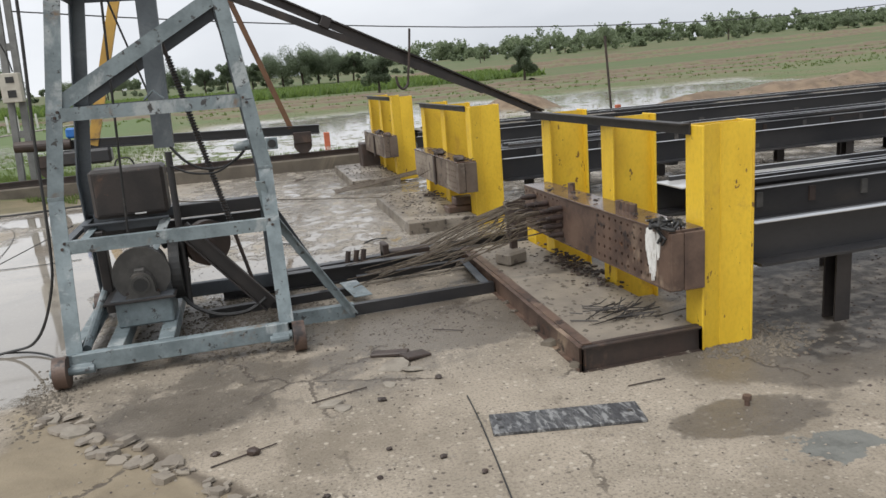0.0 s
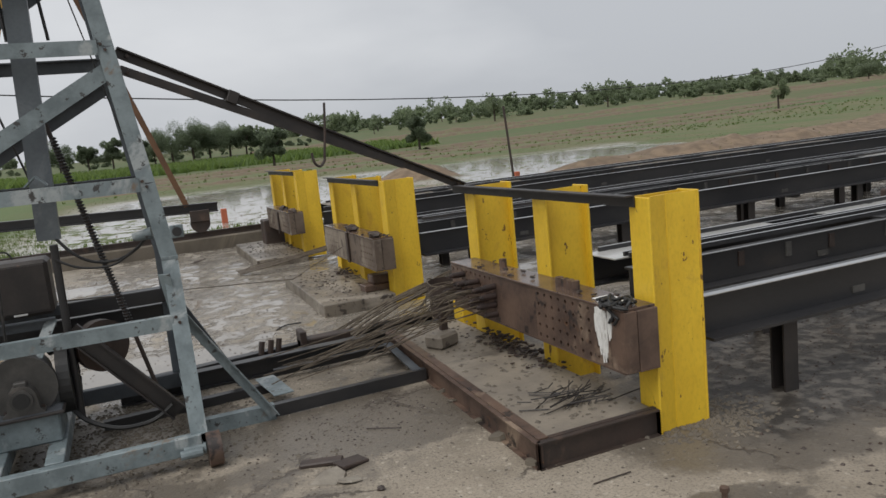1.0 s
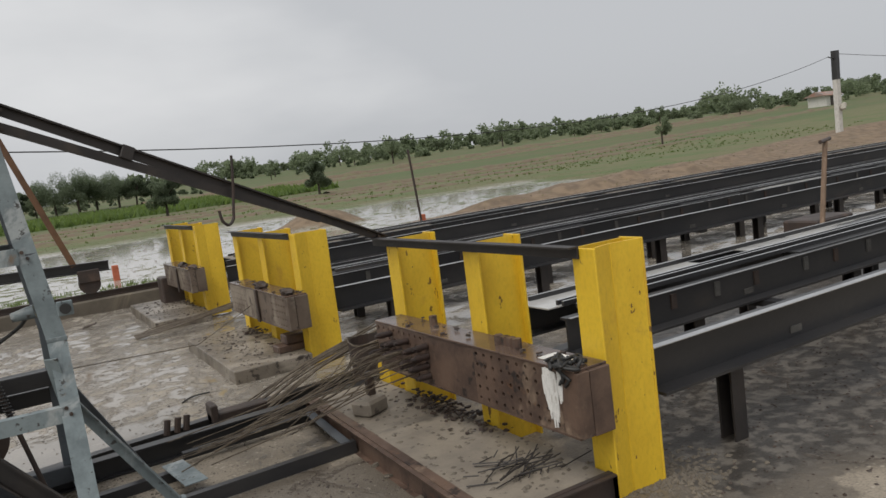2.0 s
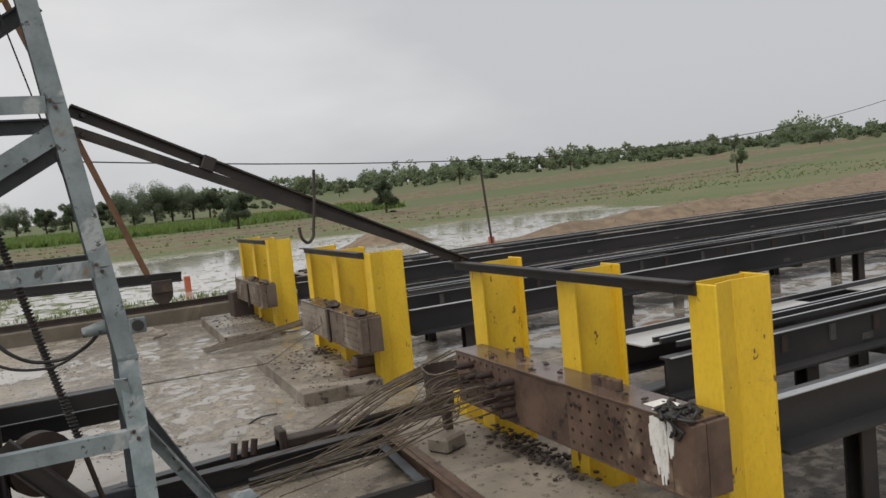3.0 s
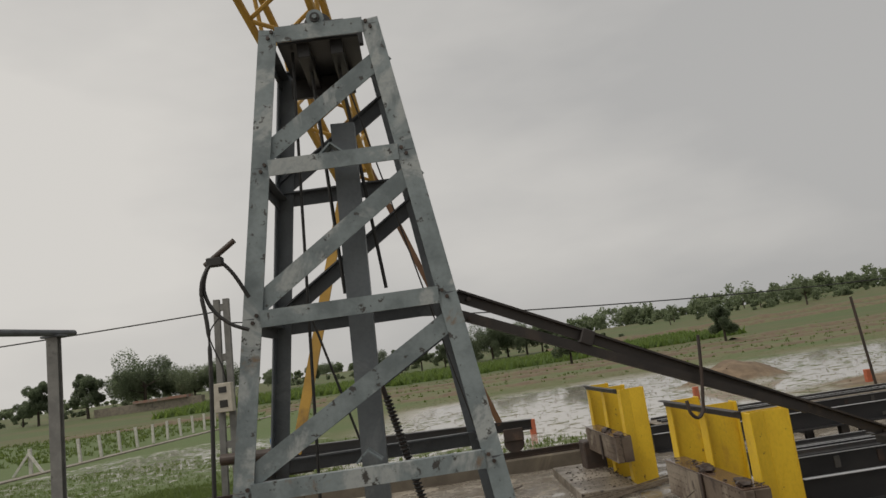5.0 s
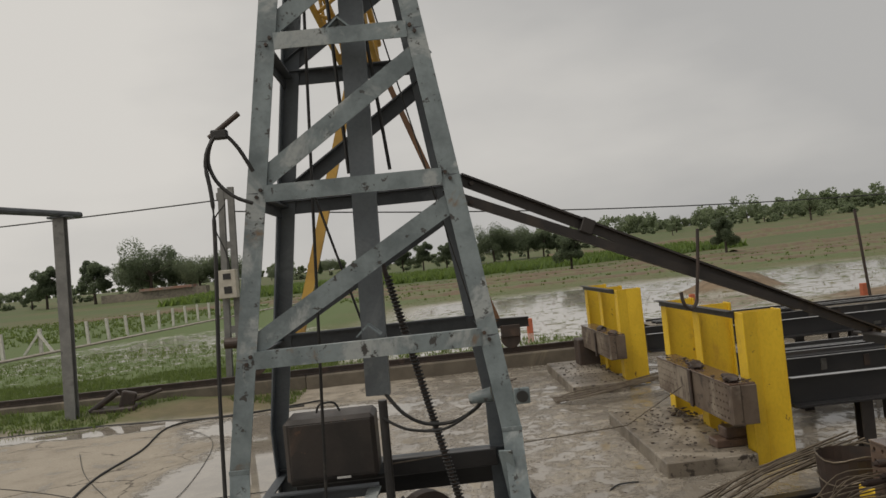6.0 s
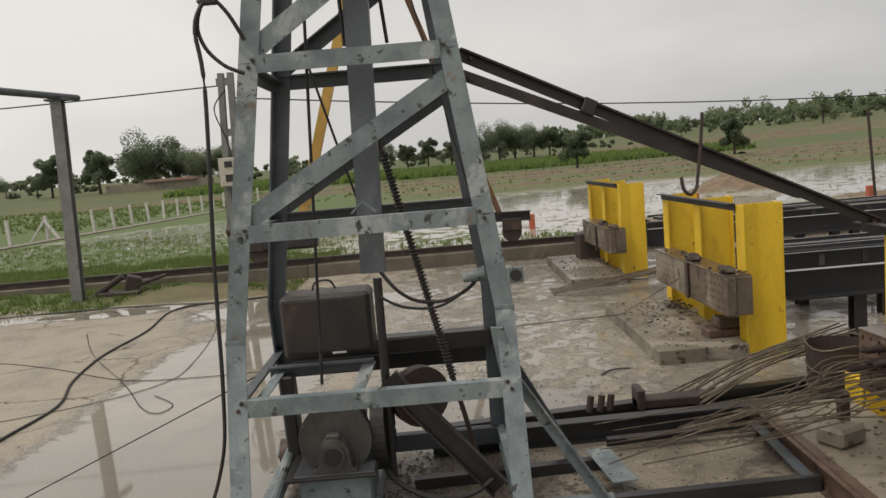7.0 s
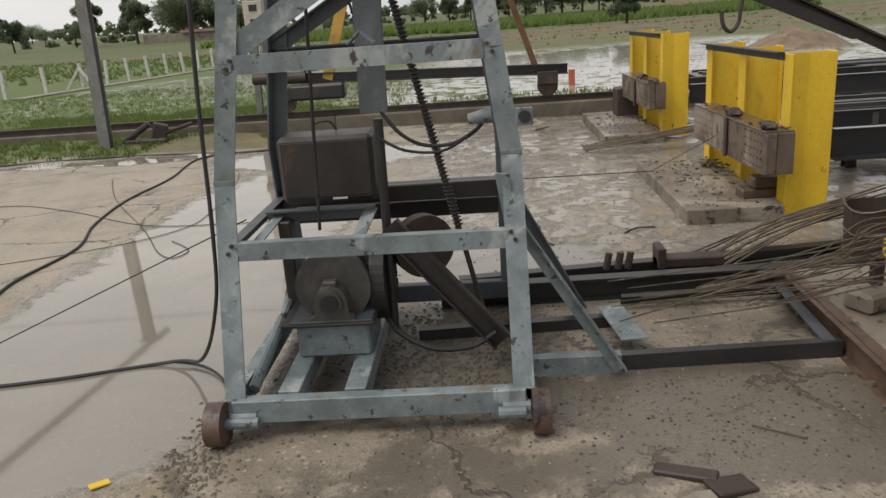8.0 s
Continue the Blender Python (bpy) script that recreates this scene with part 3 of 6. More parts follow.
def shard(bm, c, r, rnd, thick=1.0):
    """A flat broken piece with an irregular outline."""
    n = rnd.randint(5, 8)
    t, tilt = r * rnd.uniform(0.3, 0.55) * thick, Matrix.Rotation(rnd.uniform(-0.2, 0.2), 3, "X") @ Matrix.Rotation(rnd.uniform(-0.2, 0.2), 3, "Y")
    rim = [(math.cos(6.283 * k / n + rnd.uniform(-0.25, 0.25)) * r * rnd.uniform(0.7, 1.3), math.sin(6.283 * k / n) * r * rnd.uniform(0.6, 1.1)) for k in range(n)]
    low = [bm.verts.new(Vector(c) + tilt @ Vector((a * 1.08, b_ * 1.08, -t * 0.3))) for a, b_ in rim]
    top = [bm.verts.new(Vector(c) + tilt @ Vector((a, b_, t + rnd.uniform(-0.15, 0.15) * t))) for a, b_ in rim]
    mid_v = bm.verts.new(Vector(c) + tilt @ Vector((0, 0, t * 1.15)))
    for k in range(n):
        m = (k + 1) % n
        bm.faces.new((low[k], low[m], top[m], top[k]))
        bm.faces.new((top[k], top[m], mid_v))
    bm.faces.new(low[::-1])
    return bm


# ---- ground, kerb and rail ----
def ground_height(x, y):
    h = 0.0
    if y > 14.2:
        h = -0.12 * min(1.0, (y - 14.2) / 1.5)
    if x < -3.5 and y > 12.4:
        h += 0.1 * min(1.0, (y - 12.4)) * min(1.0, (-3.5 - x))

    def heap(cx, cy, rx, ry, z):
        d = math.hypot((x - cx) / rx, (y - cy) / ry)
        return z * max(0.0, 1 - d * d) ** 1.3 * (0.8 + 0.5 * noise.noise((x * 0.9, y * 0.9, 1.0)))
    h += heap(20.0, 20.5, 11.0, 3.0, 0.75)
    h += heap(48.0, 24.0, 26.0, 8.0, 1.0)
    h += heap(9.8, 27.0, 2.0, 1.6, 0.75)
    if 12.0 < y < 16.5 or (x < -4 and 16.0 < y < 21):
        h += 0.03 * noise.noise((x * 1.3, y * 1.3, 5.0))
    far = math.hypot(x, y)
    if far > 80 and y > 0:
        h += 4.5 * min(1.0, (far - 80) / 170.0) * (0.75 + 0.6 * min(1.0, max(0.0, x) / 100.0))
    return h


def spaced(lo, hi, a, b, fine, grow):
    vals = list(np.arange(a, b, fine))
    d, v = fine, b
    while v < hi:
        vals.append(v)
        d *= grow
        v += d
    d, v, low = fine, a - fine, []
    while v > lo:
        low.append(v)
        d *= grow
        v -= d
    return [lo] + low[::-1] + vals + [hi]


xs, ys = spaced(-900, 1100, -9, 13, 0.22, 1.09), spaced(-60, 1200, -1, 24, 0.22, 1.07)
verts = [(float(x), float(y), ground_height(x, y)) for y in ys for x in xs]
nx = len(xs)
faces = [(j * nx + i, j * nx + i + 1, (j + 1) * nx + i + 1, (j + 1) * nx + i) for j in range(len(ys) - 1) for i in range(nx - 1)]
me = bpy.data.meshes.new("ground")
me.from_pydata(verts, [], faces)
for p in me.polygons:
    p.use_smooth = True
me.materials.append(GROUND)
tagged(new("ground", me), "wet concrete yard running out into muddy flooded fields", "ground", kind="structure")

kerb = thing("kerb", "low muddy concrete kerb carrying a rail", "kerb", (0, 14.0, 0), kind="structure")
part("kerb_wall", box(B(), (-2.6, 13.85, -0.1), (2.9, 14.2, 0.22), 0.02), KERB, kerb)
part("rail", sweep(B(), i_section(0.07, 0.1, 0.02, 0.02), (-40, 14.0, 0.27), (2.9, 14.0, 0.27)), RUST_DARK, kerb, "dark rusted crane rail")
part("rail_bed", box(B(), (-40, 13.9, -0.1), (-2.6, 14.1, 0.215), 0.02), KERB, kerb)
part("kerb_wall", box(B(), (2.9, 13.85, -0.2), (60, 14.2, 0.2), 0.02), KERB, kerb)


# ---- anchor slabs, stanchions, anchor beams ----
def anchor_slab(x0, x1, y0, y1, skew, h, steel_edge):
    t = thing("anchor_slab", "low concrete anchor slab edged with rusted steel channel" if steel_edge else "low worn concrete anchor slab strewn with mud", "slab", ((x0 + x1) / 2, (y0 + y1) / 2, 0), "anchor slabs")
    bm = B()
    vs = [bm.verts.new(p) for p in ((x0, y0, -0.02), (x1, y0, -0.02), (x1, y1, -0.02), (x0 + skew, y1, -0.02), (x0, y0, h), (x1, y0, h), (x1, y1, h), (x0 + skew, y1, h))]
    for q in ((0, 3, 2, 1), (4, 5, 6, 7), (0, 1, 5, 4), (1, 2, 6, 5), (2, 3, 7, 6), (3, 0, 4, 7)):
        bm.faces.new([vs[i] for i in q])
    bmesh.ops.bevel(bm, geom=list(bm.edges), offset=0.008, segments=1, affect="EDGES")
    part("concrete_top", bm, CONCRETE if steel_edge else SLAB, t)
    if steel_edge:
        part("edge_channel", sweep(B(), channel_section(-0.03, h + 0.01, 0.008)[::-1], (x0 - 0.004, y0 - 0.02, h / 2), (x0 + skew - 0.004, y1, h / 2)), RUST, t, "rusted steel edge channel")
        part("edge_channel", sweep(B(), channel_section(-0.03, h + 0.01, 0.008)[::-1], (x1, y0 - 0.004, h / 2), (x0 - 0.02, y0 - 0.004, h / 2)), RUST_DARK, t, "rusted steel edge channel")
        part("edge_lip", sweep(B(), rect(0.055, 0.008), (x0 + 0.022, y0 + 0.005, h + 0.007), (x0 + skew + 0.022, y1, h + 0.007)), RUST, t, "rusted steel lip along the slab edge")
        part("edge_lip", box(B(), (x0 + 0.05, y0 - 0.006, h + 0.002), (x1, y0 + 0.022, h + 0.009), 0.001), RUST_DARK, t, "rusted steel lip along the slab edge")
        rl = random.Random(3)
        for k in range(9):
            yy = y0 + (y1 - y0) * (k + rl.random()) / 9
            xx = x0 + skew * (yy - y0) / (y1 - y0) - 0.02
            part("mud_clod", shard(B(), (xx, yy, 0.004), rl.uniform(0.02, 0.05), rl, 0.8), KERB, t)
    return t


anchor_slab(1.22, 1.893, 3.37, 5.82, 0.11, 0.13, True)
anchor_slab(1.18, 1.893, 7.22, 9.2, 0.04, 0.12, False)
anchor_slab(1.18, 1.893, 10.85, 13.1, 0.04, 0.12, False)

POST_H, FRONT, BACK, FW = 1.2, 1.9, 2.21, 0.155


def stanchion(folded):
    """A yellow post built up from two flanges and a web: set back between them, or a shallow fold flush with their edges."""
    t = thing("stanchion", "yellow painted steel stanchion of folded plate with chipped paint" if folded else "yellow painted steel I-beam stanchion with chipped paint", "post", (0, 0, 0), "yellow stanchions")
    d = (BACK - FRONT) / 2
    rc = random.Random(4 if folded else 9)
    part("flange", box(B(), (-d, -FW / 2, -0.02), (-d + 0.014, FW / 2, POST_H - 0.006), 0.003), YELLOW, t)
    part("flange", box(B(), (d - 0.014, -FW / 2, -0.02), (d, FW / 2, POST_H), 0.003), YELLOW, t)
    if folded:
        bm = B()
        line = [(-d + 0.015, -FW / 2 + 0.006), (-d + 0.125, -FW / 2 + 0.03), (d - 0.015, -FW / 2 + 0.004), (d - 0.015, -FW / 2 + 0.016), (-d + 0.125, -FW / 2 + 0.042), (-d + 0.015, -FW / 2 + 0.018)]
        low = [bm.verts.new((a, b_, -0.02)) for a, b_ in line]
        top = [bm.verts.new((a, b_, POST_H - 0.003)) for a, b_ in line]
        for k in range(6):
            bm.faces.new((low[k], low[(k + 1) % 6], top[(k + 1) % 6], top[k]))
        for ring in (low[::-1], top):
            bm.faces.new([ring[0], ring[1], ring[4], ring[5]])
            bm.faces.new([ring[1], ring[2], ring[3], ring[4]])
        part("web", bm, YELLOW, t)
        part("back_plate", box(B(), (-d + 0.015, 0.05, -0.02), (d - 0.015, 0.062, POST_H - 0.004)), YELLOW, t)
        part("weld_bead", tube(B(), [(-d + 0.125 + rc.uniform(-0.001, 0.001), -FW / 2 + 0.03, 0.02 + 0.117 * k) for k in range(11)], 0.004, 5), YELLOW, t)
    else:
        part("web", box(B(), (-d + 0.014, -0.03, -0.02), (d - 0.014, -0.018, POST_H - 0.003), 0.0), YELLOW, t)
    return t


post_places = [(3.42, 4.38, 5.36), (7.34, 8.3, 9.22), (11.14, 12.04, 12.95)]
for folded in (True, False):
    first = stanchion(folded)
    places = [(py, 0.05 if gi == 2 else 0.0) for gi, ys_ in enumerate(post_places) for pi, py in enumerate(ys_) if (pi == 0) == folded]
    first.location = ((FRONT + BACK) / 2, places[0][0], places[0][1])
    for py, pz in places[1:]:
        copy_thing(first, pose((FRONT + BACK) / 2, py, pz))


def perforated(bm, x, y0, y1, z0, z1, ny, nz, r, depth):
    """A plate face towards -x with real round holes."""
    dy, dz = (y1 - y0) / ny, (z1 - z0) / nz
    ring = [(math.cos(a), math.sin(a)) for a in (math.pi / 8 + math.pi / 4 * k for k in range(8))]
    for i in range(ny):
        for j in range(nz):
            cy, cz = y0 + (i + 0.5) * dy, z0 + (j + 0.5) * dz
            outer = []
            for c, s in ring:
                k = 1 / max(abs(c), abs(s))
                outer.append(bm.verts.new((x, cy + c * k * dy / 2, cz + s * k * dz / 2)))
            inner = [bm.verts.new((x, cy + c * r, cz + s * r)) for c, s in ring]
            deep = [bm.verts.new((x + depth, cy + c * r, cz + s * r)) for c, s in ring]
            for k in range(8):
                n = (k + 1) % 8
                bm.faces.new((outer[k], outer[n], inner[n], inner[k]))
                bm.faces.new((inner[k], inner[n], deep[n], deep[k]))
            bm.faces.new(deep)
            for cy2, cz2 in ((1, 1), (-1, 1), (-1, -1), (1, -1)):
                corner = bm.verts.new((x, cy + cy2 * dy / 2, cz + cz2 * dz / 2))
                near = sorted(outer, key=lambda v: (v.co - corner.co).length)[:2]
                bm.faces.new((corner, near[0], near[1]))
    return bm


def anchor_beam(y0, y1, z0, z1, fields, label, steel, x0=1.7, x1=1.895):
    """fields: stretches (from, to, columns) of the face; no columns: plain plate."""
    t = thing("anchor_beam", label, "beam", ((x0 + x1) / 2, (y0 + y1) / 2, z0), "perforated anchor beams")
    part("body", box(B(), (x0 + 0.075, y0, z0), (x1, y1, z1 - 0.012), 0.004), steel, t)
    part("top_plate", box(B(), (x0 - 0.006, y0 + 0.02, z1 - 0.012), (x1, y1, z1), 0.002), WET_RUST, t, "rusted top plate, wet in places")
    part("bottom_plate", box(B(), (x0, y0 + 0.02, z0 - 0.004), (x0 + 0.074, y1, z0 + 0.006), 0.0), steel, t)
    for a, b_, n in fields:
        if n:
            part("perforated_plate", perforated(B(), x0, a, b_, z0 + 0.006, z1 - 0.012, n, 5, 0.0115, 0.07), steel, t, "rusted steel plate drilled with rows of holes")
        else:
            part("face_plate", box(B(), (x0, a, z0 + 0.006), (x0 + 0.07, b_, z1 - 0.0125), 0.002), steel, t)
    return t


anchor_beam(3.31, 5.34, 0.36, 0.68, ((3.31, 3.44, 0), (3.44, 4.16, 10), (4.16, 4.7, 0), (4.7, 5.34, 9)), "rusted perforated steel anchor beam across the stanchions", RUST)
anchor_beam(7.12, 8.95, 0.37, 0.68, ((7.12, 7.2, 0), (7.2, 7.6, 6), (7.6, 8.4, 0), (8.4, 8.95, 7)), "muddy perforated steel anchor beam across the stanchions", MUD_STEEL)
anchor_beam(10.85, 12.55, 0.4, 0.71, ((10.85, 10.95, 0), (10.95, 11.4, 6), (11.4, 12.0, 0), (12.0, 12.55, 7)), "muddy perforated steel anchor beam across the stanchions", MUD_STEEL)

for y in (7.96, 11.6):
    single("stiffener", box(B(), (1.676, y, 0.36), (1.693, y + 0.06, 0.68), 0.004), RUST_DARK, "dark rusted stiffener bar across the anchor beam face", "bar", (1.73, y, 0.36), "beam stiffeners")

# tie bars over the post tops
for a, b_, dz in ((3.44, 5.62, 0.0), (7.4, 9.3, 0.0), (11.18, 13.05, 0.05)):
    single("tie_bar", sweep(B(), angle_section(-0.06, -0.06, 0.008), (FRONT - 0.004, a, POST_H + 0.005 + dz), (FRONT - 0.004, b_, POST_H + 0.005 + dz)), DARK_BAR, "dark steel angle tie bar across the stanchion tops", "bar", (FRONT, (a + b_) / 2, POST_H), "tie bars")


# ---- casting beds ----
SIDE_RAIL = [(-0.05, 0.11), (-0.05, 0.095), (-0.006, 0.095), (-0.006, -0.095), (-0.03, -0.095), (-0.03, -0.11), (0.12, -0.11), (0.12, -0.095), (0.008, -0.095), (0.008, 0.095), (0.012, 0.095), (0.012, 0.11)][::-1]


def casting_bed(y0, x_end, deck_mat, label):
    """One side rail, then a deck of wet plates on two more rails, all on stub posts."""
    t = thing("casting_bed", label, "casting bed", (10, y0 + 0.9, 0), "casting beds")
    rnd = random.Random(int(y0 * 10))
    me_ = None
    for k, dy in enumerate((0.0, 0.88, 1.54)):
        y = y0 + dy
        part("girder", sweep(B(), SIDE_RAIL, (2.26 if k == 0 else 2.5, y, 0.52), (x_end, y, 0.52)), BLACK_STEEL, t, "wet black steel girder")
        # added strip: the sky's reflection on the wet flange top
        part("flange_edge", box(B(), (2.27 if k == 0 else 2.5, y - 0.05, 0.6305), (x_end, y - (0.0 if k == 0 else 0.026), 0.635)), GLINT_EDGE, t, "bright strip for the sky glint on the wet flange")
        for n in range(int((x_end - 3) / 1.85)):
            x = 2.89 + 1.85 * n + (0.75 if k == 1 else 0.3 if k == 2 else 0)
            if me_ is None:
                stub = part("stub_post", sweep(B(), channel_section(0.1, 0.1, 0.012), (0, 0, -0.01), (0, 0, 0.41), (0, 1, 0)), DARK_BAR, t, "short dark channel stub")
                me_ = stub.data
                for v in me_.vertices:
                    v.co += place_of(t)
            else:
                stub = new("stub_post", me_)
                stub.parent = t
            stub.location = Vector((x, y - 0.02, 0)) - place_of(t)
            if n < 9 and k == 1:
                for q in range(4):
                    lx = x - 0.7 + 0.42 * q + 0.06 * rnd.random()
                    part("lug", box(B(), (lx, y - 0.02, 0.5), (lx + 0.05, y - 0.006, 0.6)), RUST_DARK if q % 2 else MACHINE, t)
            if n < 5:
                lug = part("bracket", box(B(), (x + 0.5, y - 0.016, 0.45), (x + 0.6, y - 0.008, 0.49)), MACHINE, t)
    x = 2.6
    while x < x_end - 2:
        l = rnd.uniform(1.2, 2.6)
        y1_ = y0 + 0.9
        for dy0, dy1 in ((0.0, 0.24), (0.27, 0.62)):
            if rnd.random() < 0.8:
                # about a third of the steel plates get the painted sky sheen
                part("deck_plate", box(B(), (x, y1_ + dy0, 0.628), (x + l * rnd.uniform(0.7, 0.98), y1_ + dy1, 0.64), 0.002), WET_SHEEN if deck_mat is WET_PLATE and rnd.random() < 0.36 else deck_mat, t, "wet steel deck plate")
        x += l
    for dy in (1.0, 1.14, 1.2, 1.5):
        part("deck_rib", sweep(B(), rect(0.02, 0.03), (2.7, y0 + dy, 0.655), (x_end, y0 + dy, 0.655)), BLACK_STEEL, t)
        # added strip: the sky's glint along the wet rib
        part("rib_cap", box(B(), (2.7, y0 + dy - 0.01, 0.6705), (x_end, y0 + dy + 0.01, 0.673)), GLINT_EDGE, t, "bright strip for the sky glint on the wet rib")
    for k in range(9):
        x = 4.2 + 3.1 * k
        part("cross_beam", box(B(), (x, y0 - 0.01, 0.36), (x + 0.1, y0 + 1.56, 0.405)), BLACK_STEEL, t)
    return t


casting_bed(3.46, 34, WET_PLATE, "long black steel casting bed of girders on stub posts")
casting_bed(7.4, 36, WET_PLATE, "long black steel casting bed of girders on stub posts")
casting_bed(11.2, 38, CONCRETE, "long black steel casting bed with a pale deck")
single("timber_sleeper", box(B(), (0, 0, 0), (1.1, 0.14, 0.09), 0.01, pose(3.2, 5.35, 0.0, 0, 0, 12)), WET_PLATE, "wet dark sleeper lying between the beds", "sleeper", (3.7, 5.5, 0), "sleepers")
single("timber_sleeper", box(B(), (0, 0, 0), (0.9, 0.14, 0.09), 0.01, pose(3.4, 6.6, 0.0, 0, 0, -20)), WET_PLATE, "wet dark sleeper lying between the beds", "sleeper", (3.8, 6.5, 0), "sleepers")


# ---- tower ----
tower = thing("rig_tower", "tall grey-blue steel angle tower rig on four small wheels", "tower", (-0.8, 5.1, 0))


def leg_points(sx, front):
    """Outer corner line of a leg: foot, kink, top."""
    xk, xt = (-1.43, -1.06) if sx < 0 else (-0.165, -0.495)
    if front:
        return (xk, 4.42, 0.08), (xk, 4.71, 1.02 if sx < 0 else 1.08), (xt, 4.86, 3.57)
    return (xk, 5.78, 0.08), (xk, 5.66, 1.02), (xt, 5.42, 3.57)


def leg_at(sx, front, z):
    a, b, c = leg_points(sx, front)
    p, q = (a, b) if z < b[2] else (b, c)
    f = (z - p[2]) / (q[2] - p[2])
    return Vector(p).lerp(Vector(q), f)


for front in (True, False):
    for sx in (-1, 1):
        a, b, c = leg_points(sx, front)
        out = (0, -1, 0) if front else (0, 1, 0)
        w = 0.085 if (sx < 0) == front else -0.085
        w = -w if not front else w
        for p, q in ((a, b), (b, c)):
            # rear legs: same paint as the front, shade put into the darker grey
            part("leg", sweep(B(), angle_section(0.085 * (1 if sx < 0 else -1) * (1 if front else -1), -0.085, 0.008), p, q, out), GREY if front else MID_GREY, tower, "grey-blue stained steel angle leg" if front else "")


def rail_between(name, front, z, z2=None, h=0.075, mat=GREY, inset=0.0, label=""):
    z2 = z if z2 is None else z2
    off = Vector((0, -0.012 if front else 0.012, 0))
    if front and name == "diagonal":
        off = Vector((0, 0.01, 0))
    p, q = leg_at(-1, front, z) + off, leg_at(1, front, z2) + off
    p.x += inset
    q.x -= inset
    return part(name, sweep(B(), angle_section(-0.05 if front else 0.05, -h, 0.008), p, q), mat, tower, label)


for z in (0.78, 1.52, 2.24, 2.92, 3.57):
    rail_between("cross_bar", True, z, inset=0.075, label="grey-blue cross bar")
    # rear bars and diagonals carry their shade as a darker grey
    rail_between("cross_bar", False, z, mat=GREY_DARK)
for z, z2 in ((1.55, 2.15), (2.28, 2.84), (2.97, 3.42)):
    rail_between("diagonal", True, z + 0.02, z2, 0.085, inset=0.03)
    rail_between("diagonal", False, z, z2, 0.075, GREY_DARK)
for sx in (-1, 1):
    for z in (0.78, 1.52, 2.24, 2.92, 3.57):
        p, q = leg_at(sx, True, z - 0.03), leg_at(sx, False, z - 0.03)
        # side bars in the darker grey too, shade put into the colour
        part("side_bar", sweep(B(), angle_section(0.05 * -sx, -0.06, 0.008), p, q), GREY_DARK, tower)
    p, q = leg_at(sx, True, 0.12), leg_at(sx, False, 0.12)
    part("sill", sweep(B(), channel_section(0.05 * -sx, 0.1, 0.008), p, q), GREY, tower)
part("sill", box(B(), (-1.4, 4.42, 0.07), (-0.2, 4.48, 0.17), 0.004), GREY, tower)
# rear sill darkened in colour for the shade at the back
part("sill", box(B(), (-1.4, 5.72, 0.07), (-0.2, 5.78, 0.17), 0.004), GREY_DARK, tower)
for z, y in ((0.78, 5.6), (0.66, 5.72)):
    part("rear_beam", box(B(), (-1.35, y, z - 0.09), (-0.22, y + 0.06, z), 0.004), BLACK_STEEL, tower)
for x in (-1.18, -0.9):
    part("skid", box(B(), (x - 0.045, 4.5, 0.08), (x + 0.045, 5.75, 0.17), 0.004), GREY, tower)
for sx, x in ((-1, -1.455), (1, -0.145)):
    for y in (4.39, 5.8):
        w = part("wheel", rod(B(), (x - 0.035, y, 0.09), (x + 0.035, y, 0.09), 0.09, sides=44), RUST, tower, "rusted solid steel wheel")
        part("axle", rod(B(), (x - 0.06, y, 0.09), (x - sx * 0.17, y, 0.09), 0.024), GREY, w)

# ram column, hood box, motor
part("ram_column", sweep(B(), channel_section(0.08, 0.115, 0.01), (-0.79, 5.02, 1.23), (-0.735, 5.02, 3.12), (1, 0, 0)), MID_GREY, tower, "dark grey steel channel ram")
motor = thing("winch_motor", "greasy dark winch motor on a grey steel pedestal", "motor", (-1.03, 5.0, 0.17))
part("pedestal", box(B(), (-1.2, 4.82, 0.17), (-0.87, 5.2, 0.34), 0.01), GREY, motor)
part("housing", rod(B(), (-1.03, 4.93, 0.47), (-1.03, 5.3, 0.47), 0.12, sides=28), RUBBER, motor)
part("end_flange", rod(B(), (-1.03, 4.9, 0.475), (-1.03, 4.94, 0.475), 0.172, sides=40), MACHINE, motor, "round oily end flange")
part("flange_rim", rod(B(), (-1.03, 4.94, 0.475), (-1.03, 5.02, 0.475), 0.16, sides=40), RUBBER, motor)
block = B()
arch = [(-0.1, 0.335), (0.1, 0.335), (0.1, 0.36), (0.078, 0.375)] + [(0.072 * math.cos(a), 0.435 + 0.072 * math.sin(a)) for a in (math.pi * k / 10 for k in range(11))] + [(-0.078, 0.375), (-0.1, 0.36)]
near_, far_ = [[block.verts.new((-1.03 + a, y, z)) for a, z in arch] for y in (4.81, 4.9)]
for k in range(len(arch)):
    m = (k + 1) % len(arch)
    block.faces.new((near_[k], near_[m], far_[m], far_[k]))
block.faces.new(near_[::-1])
block.faces.new(far_)
bear = part("bearing_block", block, MACHINE, motor, "oily cast pillow block")
part("shaft_collar", rod(B(), (-1.03, 4.79, 0.435), (-1.03, 4.812, 0.435), 0.055, sides=20), MACHINE, bear)
part("shaft_bore", rod(B(), (-1.03, 4.782, 0.435), (-1.03, 4.792, 0.435), 0.041, sides=18), RUBBER, bear)
part("grease_cap", box(B(), (-1.062, 4.83, 0.5), (-0.998, 4.88, 0.525), 0.006), MACHINE, bear)
for dx in (-0.088, 0.088):
    part("block_bolt", rod(B(), (-1.03 + dx, 4.855, 0.358), (-1.03 + dx, 4.855, 0.378), 0.012, sides=6), RUST_DARK, bear)
